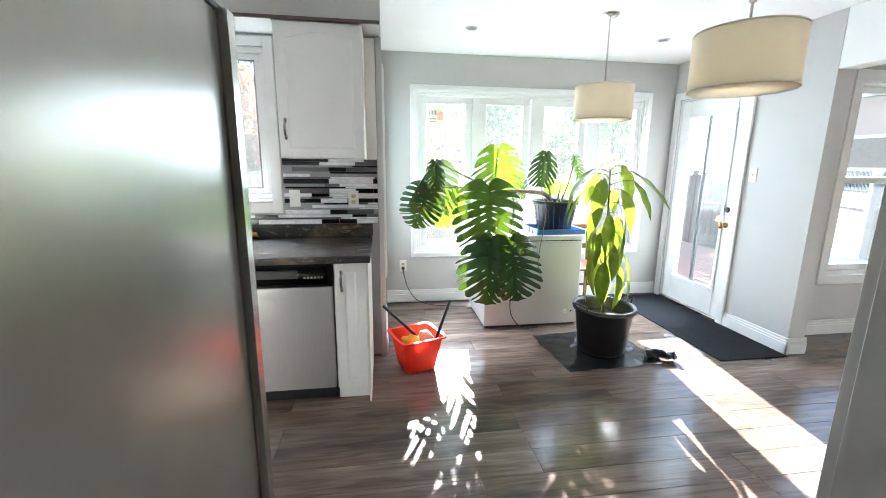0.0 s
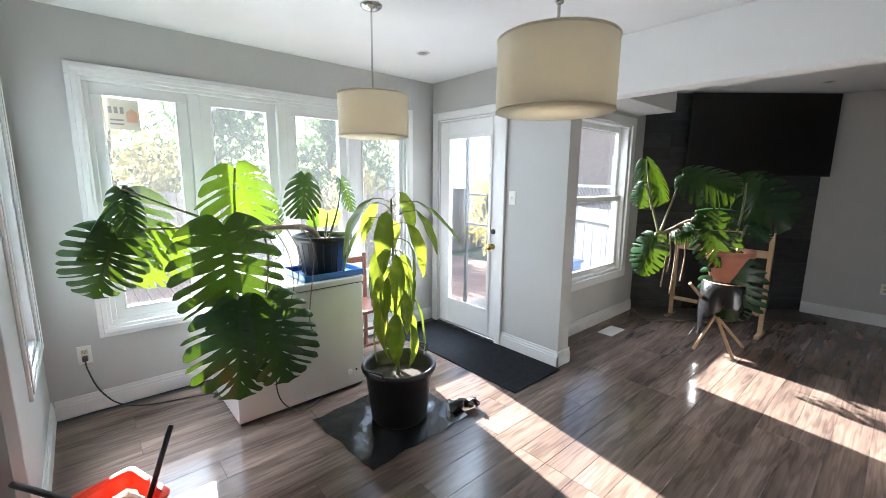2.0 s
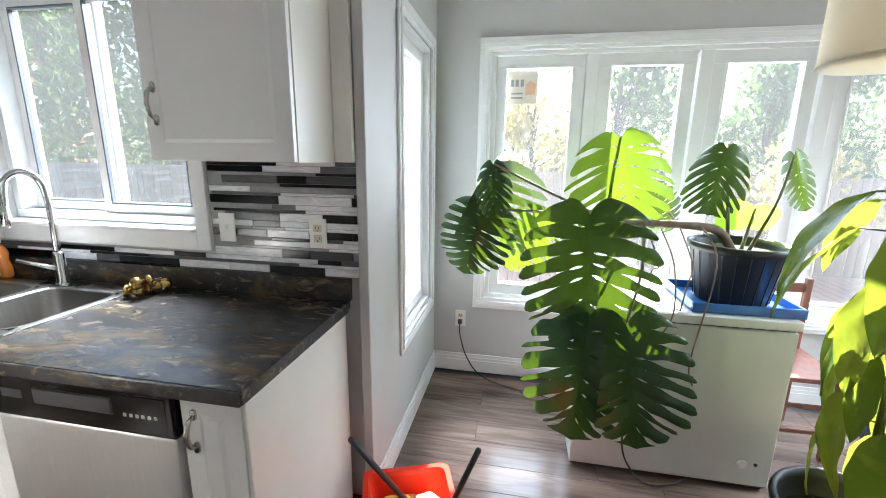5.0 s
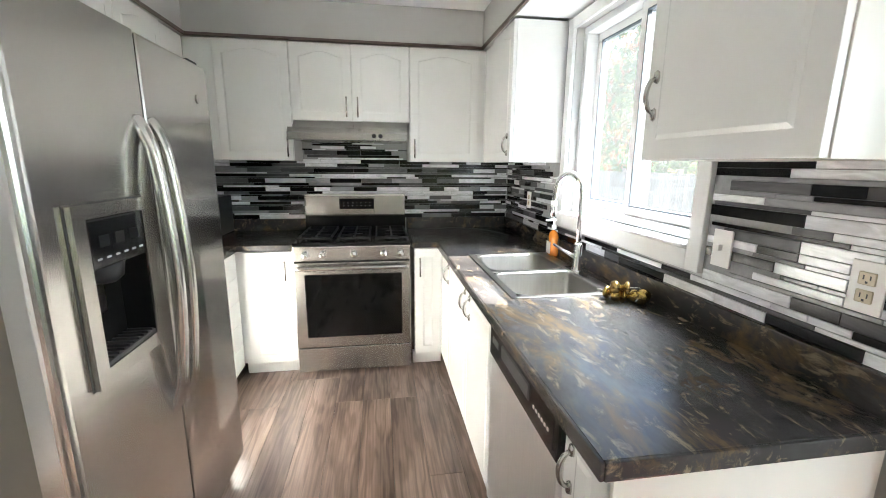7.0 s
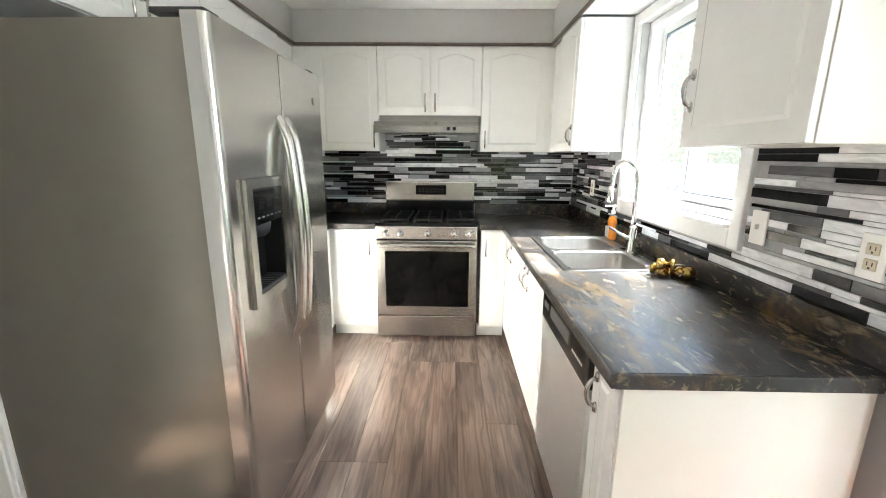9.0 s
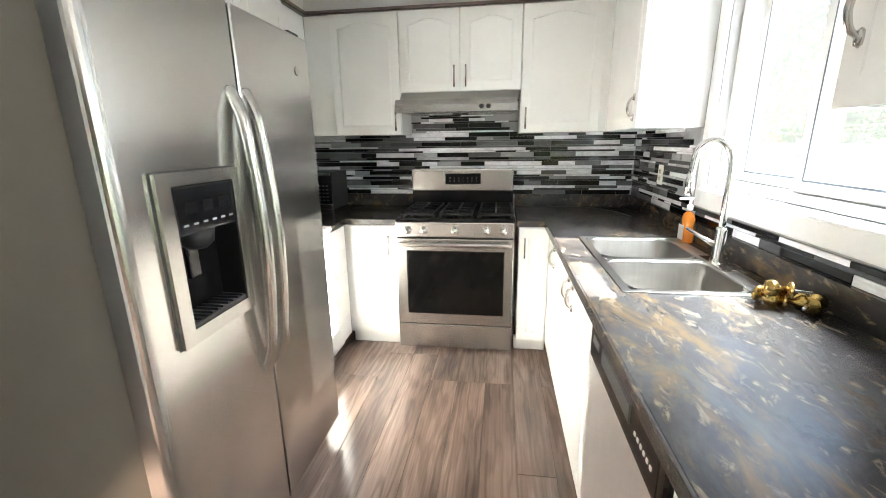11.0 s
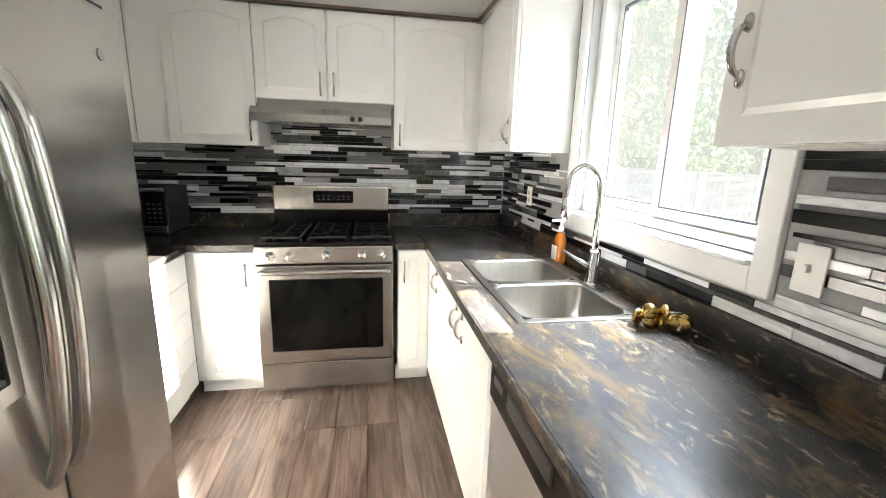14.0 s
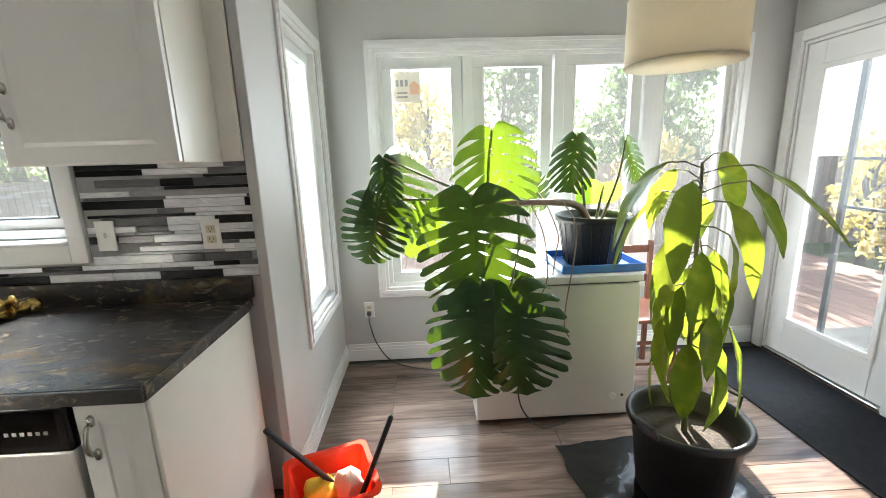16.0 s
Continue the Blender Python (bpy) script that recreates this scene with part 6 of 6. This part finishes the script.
def fence(name, p, turn, n, h, material, label, lattice=False):
    f = thing(name, p, label, "fence", kind=STRUCT)
    f.rotation_euler.z = radians(turn)
    me = bpy.data.meshes.new("picket")
    bm = boxes([(-0.066, 0.066, -0.01, 0.01, 0.0, h)], 0.004)
    bm.to_mesh(me)
    bm.free()
    me.materials.append(material)
    for i in range(n):
        b = new("picket", me)
        b.parent = f
        b.location = (i * 0.143, random.uniform(-0.004, 0.004), random.uniform(-0.01, 0.01))
    L = n * 0.143
    org = ORG[f.name]
    for z in (0.3, h - 0.25):
        part("rail", moved(boxes([(0, L, 0.012, 0.05, z, z + 0.08)]), Matrix.Translation(org)), material, f)
    for k in range(int(L / 2.4) + 1):
        part("post", moved(boxes([(k * 2.4 - 0.05, k * 2.4 + 0.05, 0.02, 0.12, -0.05, h + (0.4 if lattice else 0.1))], 0.005), Matrix.Translation(org)), material, f)
    if lattice:
        bm = bmesh.new()
        for k in range(int(L / 0.11)):
            for s in (-1, 1):
                x = k * 0.11
                tube([(x, 0.012 * s, h + 0.02), (x + 0.36 * s, 0.012 * s, h + 0.38)], 0.012, 4, bm)
        part("lattice", moved(bm, Matrix.Translation(org)), material, f)
        part("cap_rail", moved(boxes([(-0.4, L + 0.4, -0.03, 0.05, h + 0.38, h + 0.43)]), Matrix.Translation(org)), material, f)
    return f


fence("fence", (-16, 9.4, -0.5), 0, 150, 1.75, FENCE, "pinkish weathered board fence along the garden")
fence("fence", (5.4, 9.4, -0.5), 0, 40, 1.75, FENCE, "pinkish weathered board fence along the garden")
fence("fence", (6.9, 3.6, -0.5), 62, 38, 1.5, GREYFENCE, "grey board fence with a lattice top", True)


def leaf_clump(n, r, size, squash=0.8):
    bm = bmesh.new()
    for _ in range(n):
        d = Vector((random.gauss(0, 1), random.gauss(0, 1), random.gauss(0, 1))).normalized() * r * random.random() ** 0.45
        d.z *= squash
        q = Euler((random.uniform(0, 6.3), random.uniform(0, 6.3), random.uniform(0, 6.3))).to_matrix()
        s = size * random.uniform(0.6, 1.3)
        bm.faces.new([bm.verts.new(d + q @ Vector(c) * s) for c in ((-0.5, 0, 0), (0, -0.28, 0.06), (0.55, 0, 0), (0, 0.28, 0.06))])
    return bm


def tree(x, y, h, spread, material, label, clumps=13, n=170, low=0.3, size=0.17):
    t = thing("tree", (x, y, -0.5), label, "tree")
    bm = tube([(x, y, -0.52), (x + 0.05, y, h * 0.3), (x - 0.08, y + 0.05, h * 0.62), (x, y, h * 0.9)], [0.02 * h + 0.04, 0.015 * h + 0.03, 0.01 * h + 0.02, 0.015], 9)
    crown = bmesh.new()
    for k in range(clumps):
        a, v = random.uniform(0, 6.28), low + (1 - low) * (k + 0.5) / clumps
        reach = spread * (1.15 - abs(v - 0.5)) * random.uniform(0.35, 1.0) * (1.25 - v * 0.75)
        c = Vector((x + reach * math.cos(a), y + reach * math.sin(a), h * v))
        tube([(x, y, h * v * 0.72), (x + 0.5 * (c.x - x), y + 0.5 * (c.y - y), h * v * 0.9), c], [0.035, 0.022, 0.008], 5, bm)
        cl = leaf_clump(n, spread * random.uniform(0.32, 0.55), size)
        me = bpy.data.meshes.new("tmp")
        cl.transform(Matrix.Translation(c))
        cl.to_mesh(me)
        cl.free()
        crown.from_mesh(me)
        bpy.data.meshes.remove(me)
    part("trunk", bm, BARK, t, "rough brown trunk")
    part("crown", crown, material, t)
    return t


tree(-0.9, 8.4, 2.1, 0.9, AUTUMN, "small yellow autumn tree behind the window", 14, 150, 0.1, 0.13)
tree(0.9, 11.0, 3.0, 1.4, AUTUMN, "yellow autumn tree at the fence", 15, 150, 0.15, 0.16)
tree(2.9, 12.4, 3.9, 1.7, GARDEN, "green leafy tree behind the fence", 20, 170, 0.15, 0.2)
tree(6.2, 12.6, 3.6, 1.6, GARDEN, "green leafy tree behind the fence", 18, 150, 0.1, 0.2)
tree(4.7, 8.6, 1.7, 0.9, AUTUMN, "yellowing shrub beside the deck", 12, 130, 0.05, 0.12)
tree(6.9, 6.9, 1.5, 0.8, AUTUMN, "yellowing shrub at the end of the deck", 12, 130, 0.05, 0.12)
tree(-5.9, 10.4, 7.5, 2.0, GARDEN, "tall green conifer behind the fence", 26, 200, 0.08, 0.2)
tree(-4.3, 12.5, 5.0, 2.0, RUST, "rust-coloured autumn tree behind the fence", 18, 170, 0.2, 0.22)
tree(-9.5, 12.5, 7.0, 2.6, GARDEN, "green leafy tree behind the fence", 20, 170, 0.15, 0.24)
tree(-1.8, 18, 5.0, 2.6, GARDEN, "distant green leafy tree", 18, 150, 0.1, 0.28)
tree(10.5, 18, 5.0, 2.4, GARDEN, "distant green leafy tree", 18, 150, 0.1, 0.28)

for x, y, h, w, m, text in ((-12, 11.2, 6.2, 2.4, GARDEN, "tall green tree behind the fence"), (-15.2, 12.6, 6.6, 2.6, RUST, "rust-coloured autumn tree behind the fence"), (-18.6, 11.6, 7.0, 2.8, GARDEN, "tall green tree behind the fence"),
                            (-22.5, 13.2, 7.2, 2.8, GARDEN, "tall green tree behind the fence"), (-4.6, 14.4, 7.2, 2.4, GARDEN, "tall green tree behind the fence"), (-7.6, 13.6, 7.6, 2.5, GARDEN, "tall green tree behind the fence")):
    tree(x, y, h, w, m, text, 24, 230, 0.06, 0.24)

house = thing("house", (15.5, 7, -0.5), "pink brick neighbouring house with a grey roof", "house")
part("wall", boxes([(11.5, 20, 4.6, 9.6, -0.5, 3.1)]), BRICK, house)
rf = bmesh.new()
vs = [rf.verts.new(c) for c in ((11.2, 4.3, 3.05), (20.3, 4.3, 3.05), (20.3, 9.9, 3.05), (11.2, 9.9, 3.05), (13.5, 7.1, 5.0), (18, 7.1, 5.0))]
for f in ((0, 1, 5, 4), (1, 2, 5), (2, 3, 4, 5), (3, 0, 4), (3, 2, 1, 0)):
    rf.faces.new([vs[i] for i in f])
part("roof", rf, ROOF, house, "grey shingled hip roof")
for y in (5.4, 7.9):
    w = part("window", boxes([(11.44, 11.5, y, y + 1.1, 0.9, 2.2)], 0.01), TRIM, house)
    part("pane", boxes([(11.425, 11.44, y + 0.08, y + 1.02, 0.98, 2.12)]), DGLASS, w)

sb = thing("storage_tub", (6.3, 4.75, -0.5), "blue plastic tub on the ground outside", "tub")
part("tub", boxes([(5.85, 6.75, 4.55, 5.0, -0.5, 0.12)], 0.03, 2), BLUE, sb)
part("lid", boxes([(5.82, 6.78, 4.52, 5.03, 0.12, 0.17)], 0.012, 2), BLUE, sb)
# ---- floor planks ----
floor = thing("floor", (2.0, 1.5, -0.01), "dark grey-brown laminate plank floor", "floor", kind=STRUCT)
part("subfloor", boxes([(-2.87, 6.8, -2.3, 4.45, -0.15, -0.0085)]), SLOT, floor, "dark joint under the planks")
PW = 0.165
plank_meshes = {}


def plank_mesh(L):
    k = round(L, 2)
    if k not in plank_meshes:
        bm = bmesh.new()
        box(bm, -k / 2 + 0.0006, k / 2 - 0.0006, -PW / 2 + 0.0006, PW / 2 - 0.0006, -0.008, 0.0, 0.0012)
        me = bpy.data.meshes.new("plank")
        bm.to_mesh(me)
        bm.free()
        me.materials.append(PLANK)
        plank_meshes[k] = me
    return plank_meshes[k]


rp = random.Random(4)
y = -2.223 + PW / 2
while y < 4.29:
    x, L = -2.72, rp.choice((0.4, 0.7, 1.0, 1.28))
    x1 = 3.2 if y > 3.1 else (1.9 if y < 0.4 else 6.66)
    if y > 3.1:
        x = 0.1
    if y < 0.4:
        x = -1.2
    while x < x1 - 0.02:
        L2 = round(min(L, x1 - x), 2)
        if L2 < 0.05:
            break
        p = new("plank", plank_mesh(L2))
        p.parent = floor
        p.location = (x + L2 / 2 - 2.0, y - 1.5, 0.01)
        x += L2
        L = 1.28
    y += PW

# ---- mosaic strips on the cooker and sink walls ----
rt = random.Random(11)
tile_meshes = {}


def strip(parent, org, L, h, turn, loc):
    k = (L, h)
    if k not in tile_meshes:
        bm = bmesh.new()
        box(bm, -L / 2 + 0.0009, L / 2 - 0.0009, -0.007, 0.0, 0.0009, h - 0.0009, 0.0012)
        me = bpy.data.meshes.new("tile")
        bm.to_mesh(me)
        bm.free()
        me.materials.append(TILE)
        tile_meshes[k] = me
    o = new("tile", tile_meshes[k])
    o.parent = parent
    o.location = Vector(loc) - org
    o.rotation_euler.z = radians(turn)


HEIGHTS = (0.032, 0.013, 0.02, 0.034, 0.012, 0.022, 0.013, 0.03, 0.012, 0.024)


def tiled(name, label, back, place, u0, u1, z0, z1, turn, keep):
    org = place((u0 + u1) / 2, z0)
    t = thing(name, org, label, "backsplash", kind=STRUCT)
    part("grout", boxes(back), GROUT, t)
    z, i = z0, 0
    while z < z1 - 0.008:
        h = min(HEIGHTS[i % 10], round(z1 - z, 3))
        u = u0
        L = rt.choice((0.06, 0.12, 0.18))
        while u < u1 - 0.02:
            L2 = round(min(L, u1 - u), 2)
            if L2 < 0.02:
                break
            if keep(u, u + L2, z):
                strip(t, Vector(org), L2, h, turn, place(u + L2 / 2, z))
            u += L2
            L = rt.choice((0.12, 0.18, 0.24, 0.3) if h > 0.02 else (0.1, 0.15, 0.3, 0.4))
        z += h
        i += 1


tiled("backsplash_sink", "mosaic of black, grey and white strip tiles behind the sink", [(-2.71, -1.7, 3.086, 3.09, 1.0, 2.2), (-1.7, -0.552, 3.086, 3.09, 1.0, 1.07), (-0.552, 0.082, 3.086, 3.09, 1.0, 1.455)],
      lambda u, z: (u, 3.086, z), -2.71, 0.082, 1.005, 1.452, 0, lambda a, b, z: z < 1.05 or b < -1.69 or a > -0.56)
tiled("backsplash_cooker", "mosaic of black, grey and white strip tiles behind the cooker", [(-2.72, -2.716, 0.51, 3.08, 1.0, 1.72)],
      lambda u, z: (-2.716, u, z), 0.51, 3.075, 1.005, 1.71, 90, lambda a, b, z: z < 1.43 or (a > 1.4 and b < 2.3))
tiled("backsplash_corner", "mosaic of black, grey and white strip tiles beside the fridge", [(-2.716, -1.2, 0.501, 0.504, 0.92, 1.445)],
      lambda u, z: (u, 0.504, z), -2.705, -1.21, 0.925, 1.442, 180, lambda a, b, z: True)
sliver = next(o for o in scene.objects if o.name == "backsplash_sink")
z, i = 1.453, 0
while z < 2.18:
    h = HEIGHTS[(i * 3) % 10]
    strip(sliver, ORG[sliver.name], 0.02, h, 0, (-1.6975, 3.086, z))
    z += h
    i += 1
rs = random.Random(3)
for i in range(17):
    u = 0.0
    while u < LEN - 0.01:
        L = round(min(rs.choice((0.3, 0.45, 0.6)), LEN - u), 2)
        z0 = i * 0.145
        if L < 0.03:
            break
        if not (0.6 < u + L / 2 < 1.44 and z0 < 0.7):
            k = ("slate", L)
            if k not in tile_meshes:
                bm = bmesh.new()
                box(bm, -L / 2 + 0.001, L / 2 - 0.001, 0.0, 0.012, 0.001, 0.144, 0.002)
                me = bpy.data.meshes.new("slate")
                bm.to_mesh(me)
                bm.free()
                me.materials.append(SLATE)
                tile_meshes[k] = me
            o = new("slate", tile_meshes[k])
            o.parent = fire
            m = DIAG @ Matrix.Translation((u + L / 2, rs.uniform(-0.004, 0.0), z0))
            o.matrix_local = Matrix.Translation(-ORG[fire.name]) @ m
        u += L
